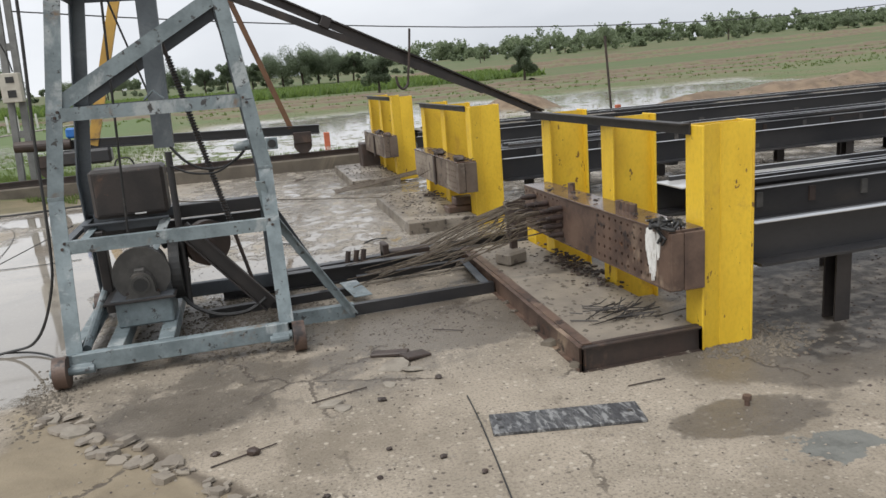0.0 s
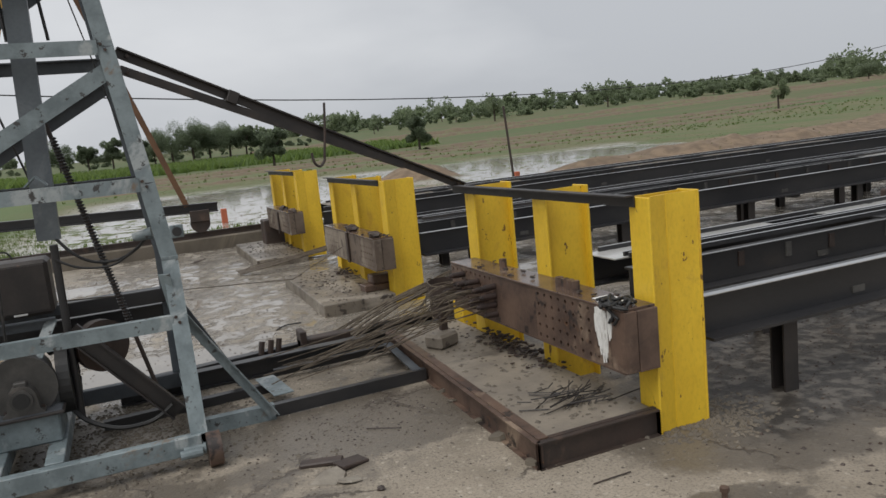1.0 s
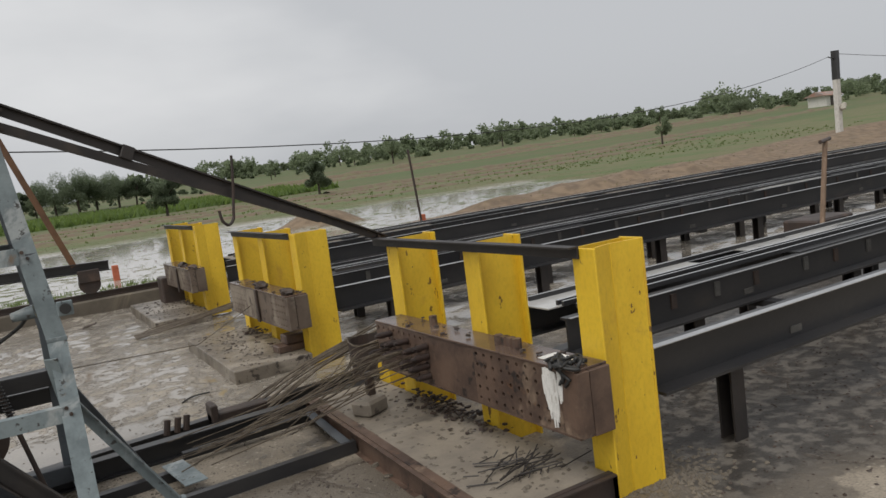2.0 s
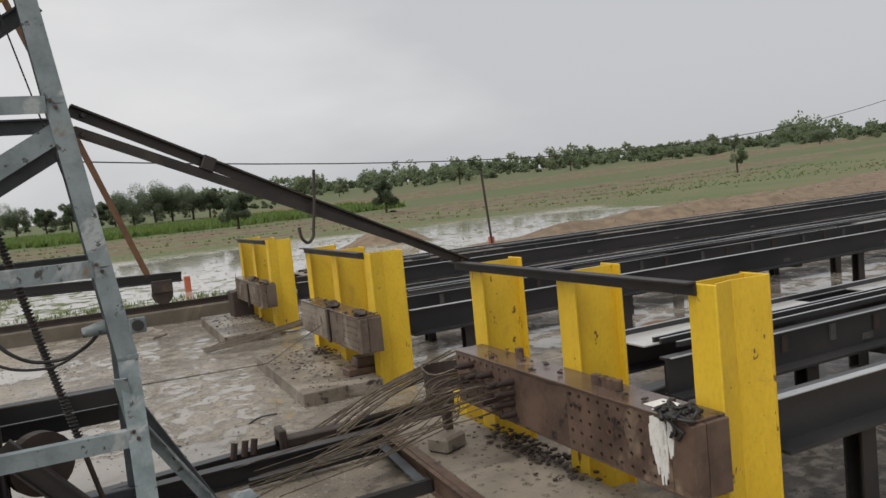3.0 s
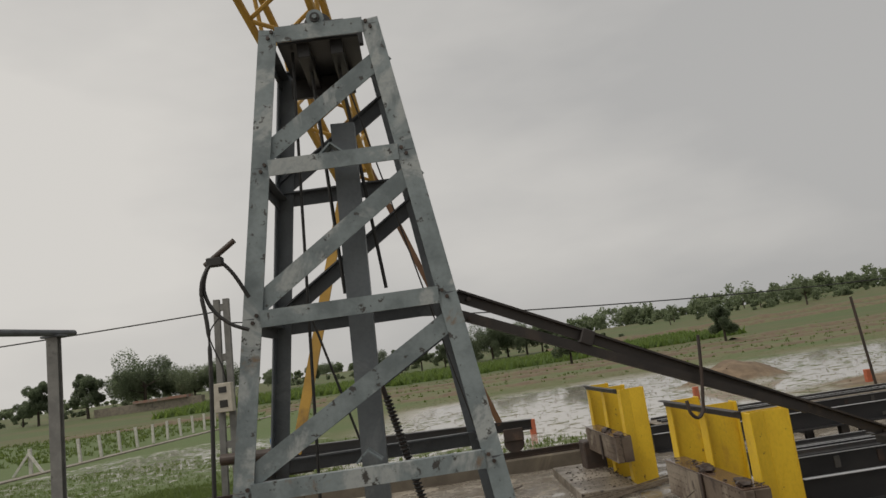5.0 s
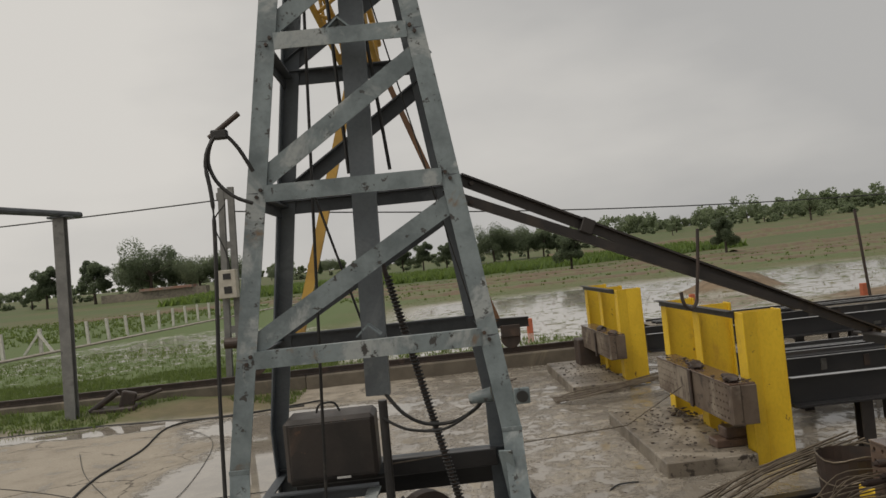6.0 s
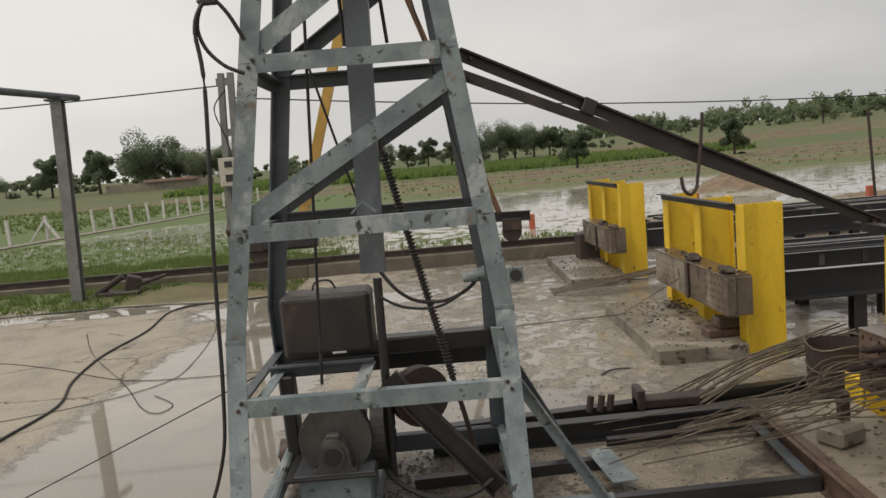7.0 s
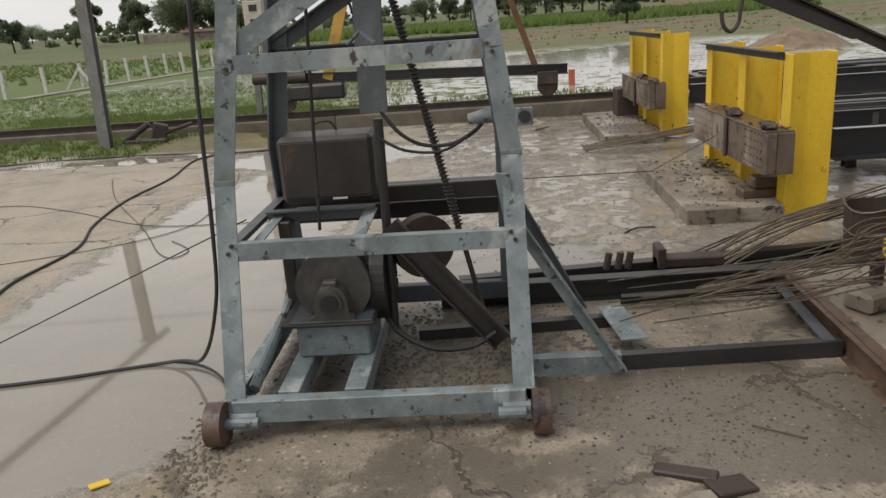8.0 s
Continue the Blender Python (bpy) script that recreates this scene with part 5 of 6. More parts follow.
for y in (3.88, 3.93, 3.98, 4.04):
    single("nut", rod(B(), (1.8, y, 0.68), (1.8, y, 0.73), 0.025, sides=6), RUST, "rusted nut standing on the anchor beam", "nut", (1.85, y, 0.7), "beam nuts")
single("nut", rod(B(), (1.84, 4.8, 0.68), (1.84, 4.8, 0.74), 0.025, sides=6), RUST, "rusted nut standing on the anchor beam", "nut", (1.82, 4.72, 0.7), "beam nuts")
for y in (7.3, 8.05):
    single("rag", lump(B(), (1.77, y, 0.7), 0.06, y, 2, (1.0, 1.8, 0.6), 0.95), RUST_DARK, "muddy dark clod on the anchor beam", "clod", (1.78, y, 0.69), "beam clods")
for y in (10.95, 11.6):
    single("rag", lump(B(), (1.77, y, 0.72), 0.06, y, 2, (1.0, 1.8, 0.6), 0.95), RUST_DARK, "muddy dark clod on the anchor beam", "clod", (1.78, y, 0.69), "beam clods")

for y0_, y1_, n_ in ((3.6, 5.3, 22), (7.2, 8.9, 60), (10.9, 12.5, 60)):
    bm, rc = B(), random.Random(int(y0_ * 10))
    for _ in range(n_):
        yy = rc.choice((y0_ + 0.08, (y0_ + y1_) / 2 + 0.1, y1_ - 0.3)) + rc.gauss(0, 0.11)
        shard(bm, (rc.uniform(1.72, 1.88), min(max(yy, y0_), y1_), 0.682 + rc.random() * 0.012), rc.uniform(0.005, 0.018), rc)
    single("beam_debris", bm, RUST_DARK, "muddy scrap and crumbs left on the anchor beam", "debris", (1.85, y0_, 0.68), kind="stuff")
for y0_, y1_, n_ in ((7.25, 9.15, 120), (10.9, 13.05, 90)):
    bm, rc = B(), random.Random(int(y0_ * 10))
    for _ in range(n_):
        shard(bm, (rc.uniform(1.22, 1.93), rc.uniform(y0_, y1_), 0.121), rc.uniform(0.006, 0.022) * rc.random() ** 2 + 0.004, rc)
    single("slab_debris", bm, RUST_DARK, "dark mud crumbs scattered over the anchor slab", "debris", (1.6, y0_, 0.12), kind="stuff")

# things on and round the slabs
single("yellow_stub", box(B(), (1.92, 5.72, -0.02), (2.08, 5.9, 0.26), 0.006), YELLOW, "short yellow painted steel stub on the slab", "stub", (2.0, 5.8, 0))
single("concrete_block", box(B(), (-0.1, -0.08, 0), (0.1, 0.08, 0.1), 0.018, pose(1.5, 5.17, 0.131, 0, 0, 25)), CONCRETE, "grey broken concrete block on the slab", "block", (1.5, 5.17, 0.13))
single("steel_peg", box(B(), (1.52, 5.2, 0.2), (1.57, 5.25, 0.38), 0.004), RUST_DARK, "short rusted steel peg set in a block", "peg", (1.54, 5.22, 0.2))
for x0_, y0_, sx_, sy_, n_, z_ in ((1.85, 4.82, 0.07, 0.24, 260, 0.131), (1.84, 8.75, 0.06, 0.16, 70, 0.121), (1.85, 12.2, 0.06, 0.3, 60, 0.121)):
    bm, rc = B(), random.Random(int(y0_ * 100))
    for _ in range(n_):
        x, y, r = min(1.94, rc.gauss(x0_, sx_)), rc.gauss(y0_, sy_), rc.uniform(0.005, 0.018)
        shard(bm, (x, y, z_ + rc.random() * 0.03), r, rc)
    single("mud_rubble", bm, RUST_DARK, "wet dark mud and rubble under the anchor beam", "debris", (x0_, y0_, z_), kind="stuff")
for k, (a, c) in enumerate((((1.66, 7.45, 0.12), (1.95, 7.62, 0.19)), ((1.74, 7.44, 0.195), (1.95, 7.6, 0.28)))):
    single("steel_block", box(B(), a, c, 0.01), RUST, "rusted steel packing block under the anchor beam", "block", a, "packing blocks")
single("packing_block", box(B(), (1.62, 12.5, 0.1), (1.92, 12.85, 0.5), 0.015), RUST_DARK, "dark muddy packing block on the anchor slab", "block", (1.7, 12.7, 0.1))

bucket = thing("steel_drum", "small rusty steel drum bound with wire, half full of scrap", "drum", (2.0, 6.12, 0))
bm = B()
for k in range(24):
    a0, a1 = 2 * math.pi * k / 24, 2 * math.pi * (k + 1) / 24
    for r0, r1, z0, z1 in ((0.17, 0.19, 0.0, 0.38), (0.18, 0.16, 0.38, 0.01)):
        vs = [bm.verts.new((2.0 + r * math.cos(a), 6.12 + r * math.sin(a), z)) for r, a, z in ((r0, a0, z0), (r0, a1, z0), (r1, a1, z1), (r1, a0, z1))]
        bm.faces.new(vs)
part("shell", bm, RUST_DARK, bucket)
part("fill", rod(B(), (2.0, 6.12, 0.0), (2.0, 6.12, 0.27), 0.165, sides=20), RUBBER, bucket)
for z in (0.1, 0.24, 0.385):
    r = 0.178 + 0.014 * z / 0.38
    part("binding_wire", tube(B(), [(2.0 + r * math.cos(a), 6.12 + r * math.sin(a), z + 0.02 * math.sin(3 * a)) for a in (2 * math.pi * k / 20 for k in range(21))], 0.006, 5), STRAND, bucket)
single("basin", rod(B(), (4.27, 6.25, 0.0), (4.27, 6.25, 0.3), 0.2, 0.26, 24), BROWN_PAINT, "rusty orange steel basin between the beds", "basin", (4.27, 6.25, 0))

scrap = thing("wire_scrap", "pile of cut wire and rods on the anchor slab", "scrap", (1.65, 3.75, 0.13))
for k in range(44):
    x, y, a, l = rs.gauss(1.64, 0.1), rs.gauss(3.74, 0.08), rs.gauss(0.2, 0.45), rs.uniform(0.06, 0.26)
    z = 0.137 + 0.03 * rs.random()
    part("wire_piece", rod(B(), (x - l / 2 * math.cos(a), y - l / 2 * math.sin(a), z), (x + l / 2 * math.cos(a), y + l / 2 * math.sin(a), z + rs.uniform(-0.005, 0.02)), 0.0034, sides=5), DARK_BAR, scrap)

plate = thing("loose_plate", "scratched dark steel flat plate lying on the yard", "plate", (0.9, 2.88, 0))
plate_m = surface("scratched_steel", (0.075, 0.075, 0.08), (0.035, 0.035, 0.037), (0.26, 0.26, 0.255), (0.25, 0.6), metal=0.2, scale=46, stretch=(1.6, 0.5, 1), patch_at=(0.5, 0.62), stain=(0.16, 0.16, 0.155), stain_at=(0.5, 0.7), stain_scale=30)
mp_ = pose(0.55, 2.87, 0, 0, 0, -12.5)
part("flat_bar", box(B(), (0, 0, 0.0), (0.68, 0.19, 0.016), 0.002, mp_), plate_m, plate)
for x, y in ((0.04, 0.05), (0.04, 0.13), (0.63, 0.1)):
    c = mp_ @ Vector((x, y, 0.016))
    part("bolt_hole", rod(B(), c, c + Vector((0, 0, 0.0015)), 0.012, sides=12), RUBBER, plate)
single("bolt", rod(rod(B(), (1.69, 2.69, 0), (1.69, 2.69, 0.045), 0.012, sides=8), (1.69, 2.69, 0.03), (1.69, 2.69, 0.05), 0.02, sides=6), RUST, "small brown bolt standing on the wet yard", "bolt", (1.69, 2.69, 0))
single("wood_scrap", box(box(B(), (-0.12, -0.03, 0), (0.1, 0.03, 0.025), 0.006, pose(0.34, 4.04, 0.002, 4, -3, -24)), (-0.08, -0.05, 0), (0.08, 0.05, 0.02), 0.005, pose(0.46, 3.96, 0.002, 0, 6, 20)), RUST_DARK, "dark splintered scrap lying on the yard", "scrap", (0.36, 4.02, 0))
single("wrapper", box(B(), (-0.035, -0.018, 0.004), (0.04, 0.02, 0.012), 0.002, pose(-1.84, 4.12, 0, 0, 4, 40)), YELLOW, "crumpled yellow wrapper floating in the puddle", "wrapper", (-1.84, 4.12, 0))
for x, y, l, a in ((-0.02, 3.6, 0.3, 0.25), (-0.5, 3.14, 0.3, 0.35), (1.42, 3.09, 0.2, 0.0), (0.75, 4.3, 0.2, -0.6), (2.1, 2.0, 0.4, 0.5)):
    single("wire_offcut", rod(B(), (x - l / 2 * math.cos(a), y - l / 2 * math.sin(a), 0.006), (x + l / 2 * math.cos(a), y + l / 2 * math.sin(a), 0.008), 0.0035, sides=5), RUST_DARK, "thin rusty wire offcut on the yard", "wire", (x, y, 0), "wire offcuts")
single("steel_ring", tube(B(), [(0.55 + 0.09 * a, 12.3 + 0.05 * b_, 0.01 + 0.02 * k) for k, (a, b_) in enumerate(((-1, 0), (-0.8, 1), (0.8, 1), (1, 0)))], 0.012, 6), RUST_DARK, "small bent steel bar on the wet yard", "scrap", (0.55, 12.3, 0))

# broken edge and loose chips
chunks = thing("broken_concrete", "row of broken concrete chunks along the crumbled slab edge", "rubble", (-0.9, 3.3, 0))
for k in range(30):
    f = rs.random()
    p = Vector((-1.42, 4.03, 0.0)).lerp(Vector((-0.42, 2.76, 0.0)), f) + Vector((rs.gauss(-0.05, 0.05), rs.gauss(-0.04, 0.05), 0.006))
    r = rs.uniform(0.012, 0.05)
    part("chunk", shard(B(), p, r, rs), CONCRETE, chunks)
rf = random.Random(8)
for k in range(26):
    f = (k + rf.random()) / 26
    p = Vector((-1.4, 4.0, 0.0)).lerp(Vector((-0.36, 2.68, 0.0)), f) + Vector((rf.gauss(-0.06, 0.04), rf.gauss(-0.05, 0.04), 0.008))
    part("flake", shard(B(), p, rf.uniform(0.018, 0.055) * (1.3 - 0.6 * f), rf, 0.4), PALE_FLAKE if rf.random() < 0.35 else CONCRETE, chunks, "thin flat flake of broken concrete")
for x, y, r in ((0.33, 3.86, 0.085), (0.4, 3.78, 0.06), (0.24, 3.62, 0.03), (-0.08, 3.5, 0.05), (-0.02, 3.44, 0.04), (-1.0, 2.86, 0.04), (-0.72, 2.78, 0.03)):
    single("concrete_flake", shard(B(), (x, y, 0.006), r, rf, 0.3), PALE_FLAKE, "thin pale flake of broken concrete on the yard", "flake", (x, y, 0), "concrete flakes")
for x, y, r in ((-0.46, 3.14, 0.028), (0.17, 3.45, 0.02), (0.3, 2.78, 0.016), (0.42, 2.6, 0.014), (-0.2, 2.66, 0.014), (0.02, 2.72, 0.012), (0.1, 2.94, 0.013), (0.5, 3.6, 0.018), (-0.62, 3.2, 0.018)):
    single("stone", lump(B(), (x, y, r * 0.5), r, x * 9 + y, 2, (1.1, 0.8, 0.65), 0.7), RUST_DARK, "small dark stone lying on the yard", "stone", (x, y, 0), "loose stones")


def chips(name, label, n, area, size, material, seed):
    rnd, bm = random.Random(seed), B()
    for _ in range(n):
        x, y = area(rnd)
        tile_stone(bm, (x, y, ground_height(x, y) + 0.001), rnd.uniform(*size), rnd)
    single(name, bm, material, label, "debris", (0, 3, 0), kind="stuff")


chips("gravel", "small dark chips and grit scattered over the yard", 1100, lambda r: (r.uniform(-1.3, 4.0), r.uniform(1.6, 6.4)), (0.003, 0.009), RUST_DARK, 1)
chips("gravel", "pale concrete grit scattered over the yard", 1100, lambda r: (r.uniform(-1.3, 2.1), r.uniform(1.6, 6.2)), (0.004, 0.012), CONCRETE, 2)
chips("gravel", "dark mud crumbs by the tower and slabs", 800, lambda r: (max(-1.2, r.gauss(0.2, 0.8)), r.gauss(5.0, 0.9)), (0.004, 0.012), KERB, 3)
chips("gravel", "muddy rubble under the tower", 1500, lambda r: (r.gauss(-0.5, 0.35), r.gauss(5.1, 0.4)), (0.005, 0.022), KERB, 11)
chips("gravel", "dark crumbs under the tower", 260, lambda r: (r.gauss(-0.55, 0.4), r.gauss(5.1, 0.4)), (0.004, 0.012), RUST_DARK, 21)
chips("gravel", "mud crumbs at the stanchion feet", 500, lambda r: (r.gauss(2.2, 0.2), r.gauss(3.35, 0.12)), (0.008, 0.026), KERB, 12)
chips("gravel", "wet dark crumbs under the nearest bed", 900, lambda r: (r.uniform(2.2, 5.5), r.uniform(2.4, 4.4)), (0.005, 0.016), RUST_DARK, 15)
chips("gravel", "dark mud flecks in front of the floor frame", 450, lambda r: (r.gauss(0.75, 0.4), r.gauss(4.5, 0.26)), (0.003, 0.011), RUST_DARK, 16)
chips("gravel", "mud crumbs over the far yard", 600, lambda r: (r.uniform(-1.5, 1.2), r.uniform(6.4, 13.0)), (0.006, 0.015), RUST_DARK, 4)
chips("gravel", "mud crumbs at the puddle's edge", 420, lambda r: (max(-1.66, r.gauss(-1.5, 0.08)), r.gauss(4.2, 0.22)), (0.006, 0.018), KERB, 6)
chips("gravel", "mud and wire crumbs on the anchor slabs", 10, lambda r: (r.uniform(1.3, 1.9), r.uniform(3.5, 5.7)), (0.01, 0.02), KERB, 7)
bm = B()
for y0_, y1_, n in ((3.45, 5.75, 260), (7.3, 9.1, 160), (10.9, 13.0, 120)):
    for _ in range(n):
        tile_stone(bm, (rs.uniform(1.3, 1.92), rs.uniform(y0_, y1_), 0.131 if y0_ < 5 else 0.121), rs.uniform(0.006, 0.024), rs)
single("gravel", bm, KERB, "mud crumbs scattered on the anchor slabs", "debris", (1.6, 5, 0.13), kind="stuff")


# ---- rig on the far rail ----
rig = thing("rail_trolley", "dark steel trolley on the far rail with a yellow mast", "trolley", (-1.2, 14.0, 0.3))
part("main_beam", sweep(B(), i_section(0.16, 0.16, 0.02, 0.02), (-3.7, 14.0, 0.86), (1.12, 14.0, 0.72)), BLACK_STEEL, rig)
for x in (-3.4, 0.8):
    w = part("wheel", rod(B(), (x, 13.93, 0.47), (x, 14.07, 0.47), 0.16, sides=24), RUST_DARK, rig)
    part("axle_box", box(B(), (x - 0.16, 13.88, 0.5), (x + 0.16, 13.93, 0.7), 0.01), RUST_DARK, w)
part("cross_tube", rod(B(), (-3.85, 13.9, 0.88), (-3.0, 13.9, 0.86), 0.09, sides=16), RUST_DARK, rig)
part("gearbox", box(B(), (-3.3, 13.8, 0.5), (-2.4, 14.1, 0.75), 0.04), BLACK_STEEL, rig)
part("fuel_can", box(B(), (-3.05, 13.85, 0.95), (-2.8, 14.05, 1.12), 0.03), BLUE, rig, "blue plastic can")
part("mast_leg", sweep(B(), rect(0.16, 0.1), (-2.68, 14.0, 0.8), (-1.3, 14.0, 5.3), (0, 1, 0)), CRANE, rig, "yellow painted mast leg")
part("mast_leg", sweep(B(), rect(0.09, 0.09), (0.62, 14.0, 0.78), (-1.0, 14.0, 5.5), (0, 1, 0)), BROWN_PAINT, rig, "rust brown mast leg")
a0, a1 = Vector((-1.16, 14.0, 5.3)), Vector((-1.72, 9.0, 6.95))
d_ = (a1 - a0).normalized()
s_, u_ = frame_at(a0, a1)
w0, w1 = 0.27, 0.42
for i in (-1, 1):
    for j in (-1, 1):
        part("boom_chord", rod(B(), a0 + s_ * i * w0 + u_ * j * w0, a1 + s_ * i * w1 + u_ * j * w1, 0.05, sides=8), CRANE, rig)
N = 9
for k in range(N):
    f0, f1 = k / N, (k + 1) / N
    p, q = a0.lerp(a1, f0), a0.lerp(a1, f1)
    r0_, r1_ = w0 + (w1 - w0) * f0, w0 + (w1 - w0) * f1
    g = 1 if k % 2 else -1
    for j in (-1, 1):
        part("boom_lacing", rod(B(), p + s_ * g * r0_ + u_ * j * r0_, q - s_ * g * r1_ + u_ * j * r1_, 0.028, sides=6), CRANE, rig)
        part("boom_lacing", rod(B(), p + s_ * j * r0_ + u_ * g * r0_, q + s_ * j * r1_ - u_ * g * r1_, 0.028, sides=6), CRANE, rig)
part("boom_plate", box(B(), (-1.35, 13.9, 5.25), (-0.95, 14.1, 5.6), 0.03), CRANE, rig)

# ---- poles, wires, markers ----
pole = thing("gate_post", "grey steel post with a cross arm beside the rail", "post", (-5.92, 13.0, 0))
part("shaft", sweep(B(), i_section(0.16, 0.14, 0.02, 0.02), (-5.98, 13.0, 0.0), (-5.89, 13.0, 3.08), (0, 1, 0)), POLE, pole)
part("cap_plate", box(B(), (-6.04, 12.9, 3.08), (-5.74, 13.12, 3.11), 0.004), GREY_DARK, pole)
part("cross_arm", rod(B(), (-5.83, 13.55, 3.165), (-6.17, 7.0, 2.94), 0.05, sides=10), GREY_DARK, pole)
scrap2 = thing("scrap_heap", "dark twisted scrap iron at the post's foot", "scrap", (-5.6, 13.3, 0))
part("scrap_piece", box(B(), (-5.75, 13.1, 0.0), (-5.1, 13.5, 0.12), 0.02, pose(0, 0, 0.02)), RUST_DARK, scrap2)
part("scrap_piece", box(B(), (0, 0, 0), (0.22, 0.2, 0.34), 0.02, pose(-5.4, 13.2, 0.05, 0, 18, 20)), RUST_DARK, scrap2)
part("scrap_piece", rod(B(), (-5.8, 13.2, 0.1), (-5.4, 13.3, 0.36), 0.05), RUST_DARK, scrap2)
part("scrap_piece", rod(B(), (-5.2, 13.3, 0.2), (-4.8, 13.5, 0.3), 0.03), RUST_DARK, scrap2)

epole = thing("utility_pole", "twin-leg concrete utility pole with a cream meter box", "utility pole", (-3.86, 14.6, 0))
for dx in (-0.09, 0.11):
    part("leg", sweep(B(), rect(0.1, 0.1), (-3.93 + dx, 14.6, 0.0), (-3.78 + dx * 0.8, 14.6, 3.5), (0, 1, 0)), POLE, epole)
for z in (0.9, 1.6, 2.35, 3.2):
    part("rung", box(B(), (-3.94, 14.56, z + 0.1), (-3.72, 14.64, z + 0.22), 0.005), POLE, epole)
mbox = part("meter_box", box(B(), (-4, 14.35, 1.6), (-3.69, 14.53, 2.08), 0.01), CREAM, epole, "cream meter box with dark windows")
part("box_window", box(B(), (-3.9, 14.342, 1.92), (-3.77, 14.349, 2.02)), RUBBER, mbox)
part("box_window", box(B(), (-3.9, 14.342, 1.68), (-3.77, 14.349, 1.8)), RUBBER, mbox)
part("drop_cable", tube(B(), curve_through([(-3.79, 14.5, 3.2), (-3.99, 14.45, 2.9), (-3.84, 14.45, 2.4), (-3.79, 14.45, 2.1)], 5), 0.012, 5), RUBBER, epole)
fpole = thing("utility_pole", "tall dark-topped concrete utility pole beyond the soil bank", "utility pole", (37.94, 24.32, 0.2))
part("shaft", sweep(B(), rect(0.3, 0.24), (37.94, 24.32, 0.0), (37.79, 24.22, 3.3), (0, 1, 0)), WHITE_POST, fpole)
part("shaft_top", sweep(B(), rect(0.32, 0.26), (37.79, 24.22, 3.3), (37.74, 24.17, 4.75), (0, 1, 0)), BLACK_STEEL, fpole)
part("bracket", rod(B(), (37.14, 24.17, 4.45), (37.74, 24.17, 4.3), 0.03), RUBBER, fpole)
part("fuse_box", lump(B(), (37.94, 24.02, 1.9), 0.22, 3, 2, (1.0, 0.5, 0.9), 0.5), CREAM, fpole)


def sag(p, q, d, n=24):
    p, q = Vector(p), Vector(q)
    return [p.lerp(q, k / n) - Vector((0, 0, 4 * d * (k / n) * (1 - k / n))) for k in range(n + 1)]


single("overhead_wire", tube(B(), sag((-3.7, 14.6, 3.08), (37.14, 24.17, 4.45), 1.36), 0.012, 5), RUBBER, "thin overhead electric wire between the poles", "wire", (15, 18, 3), "overhead wires")
single("overhead_wire", tube(B(), sag((37.74, 24.17, 4.6), (80, 30, 5.0), 0.5), 0.014, 5), RUBBER, "thin overhead electric wire between the poles", "wire", (60, 27, 4), "overhead wires")
single("overhead_wire", tube(B(), sag((-22, 12.0, 3.21), (-3.8, 14.6, 3.3), 0.2), 0.012, 5), RUBBER, "thin overhead electric wire between the poles", "wire", (-12, 13, 3), "overhead wires")
for x, y in ((1.95, 20.2), (6.9, 22.6), (10.4, 20.2), (16.4, 22.3)):
    single("marker_post", box(B(), (x - 0.07, y - 0.07, -0.2), (x + 0.07, y + 0.07, 0.24), 0.01), BRICK, "short orange painted marker post at the field edge", "marker", (x, y, -0.1), "marker posts")
single("steel_rod", rod(B(), (7.52, 15.0, -0.1), (7.37, 15.0, 2.02), 0.026, sides=8), RUST_DARK, "slanted dark steel rod stuck upright behind the beds", "rod", (7.45, 14.7, 0))
shovel = thing("shovel", "wooden-handled shovel leaning between the casting beds", "shovel", (7.20, 5.71, 0.3))
part("handle", rod(B(), (7.20, 5.69, 0.42), (7.55, 5.81, 1.36), 0.028, sides=8), WOOD, shovel)
part("grip", rod(B(), (7.37, 5.75, 1.36), (7.73, 5.87, 1.38), 0.022, sides=8), RUST_DARK, shovel)
part("blade", box(B(), (7.08, 5.66, 0.0), (7.24, 5.70, 0.46), 0.01), RUST, shovel)
single("steel_block", box(B(), (7.25, 5.78, 0.0), (7.95, 6.2, 0.52), 0.02), RUST_DARK, "dark rusted steel box between the casting beds", "block", (7.4, 6.3, 0), "packing blocks")


# ---- fields: fence, trees, plants ----
def fence_post():
    t = thing("fence_post", "whitewashed concrete fence post along a field path", "fence post", (0, 0, 0), "fence posts")
    part("shaft", sweep(B(), rect(0.11, 0.11), (0, 0, -0.15), (0, 0, 0.92), (0, 1, 0)), WHITE_POST, t)
    return t


fp = fence_post()
fp.location = (-15.2, 30.6, 0)
for k in range(1, 16):
    copy_thing(fp, pose(-15.2 + 0.17 * k, 30.6 + 1.65 * k, 0, rs.uniform(-3, 3), rs.uniform(-3, 3), 0))
for k in range(1, 5):
    copy_thing(fp, pose(-15.2 - 0.5 * k, 30.6 - 1.7 * k, 0, 0, rs.uniform(-3, 3), 0))
for a in (-0.55, 0.55):
    single("fence_brace", sweep(B(), rect(0.08, 0.08), (-15.2, 30.5, 0.75), (-15.2 + a, 30.4, -0.02)), WHITE_POST, "slanted whitewashed fence brace", "fence brace", (-15.2 + a / 2, 30.45, 0), "fence braces")
single("field_path", box(B(), (-0.3, 0, -0.2), (0.3, 34, 0.03), 0.01, pose(-15.4, 26.5, 0, 0, 0, -10)), CONCRETE, "narrow pale concrete strip along the fence", "path", (-14, 36, 0), kind="structure")


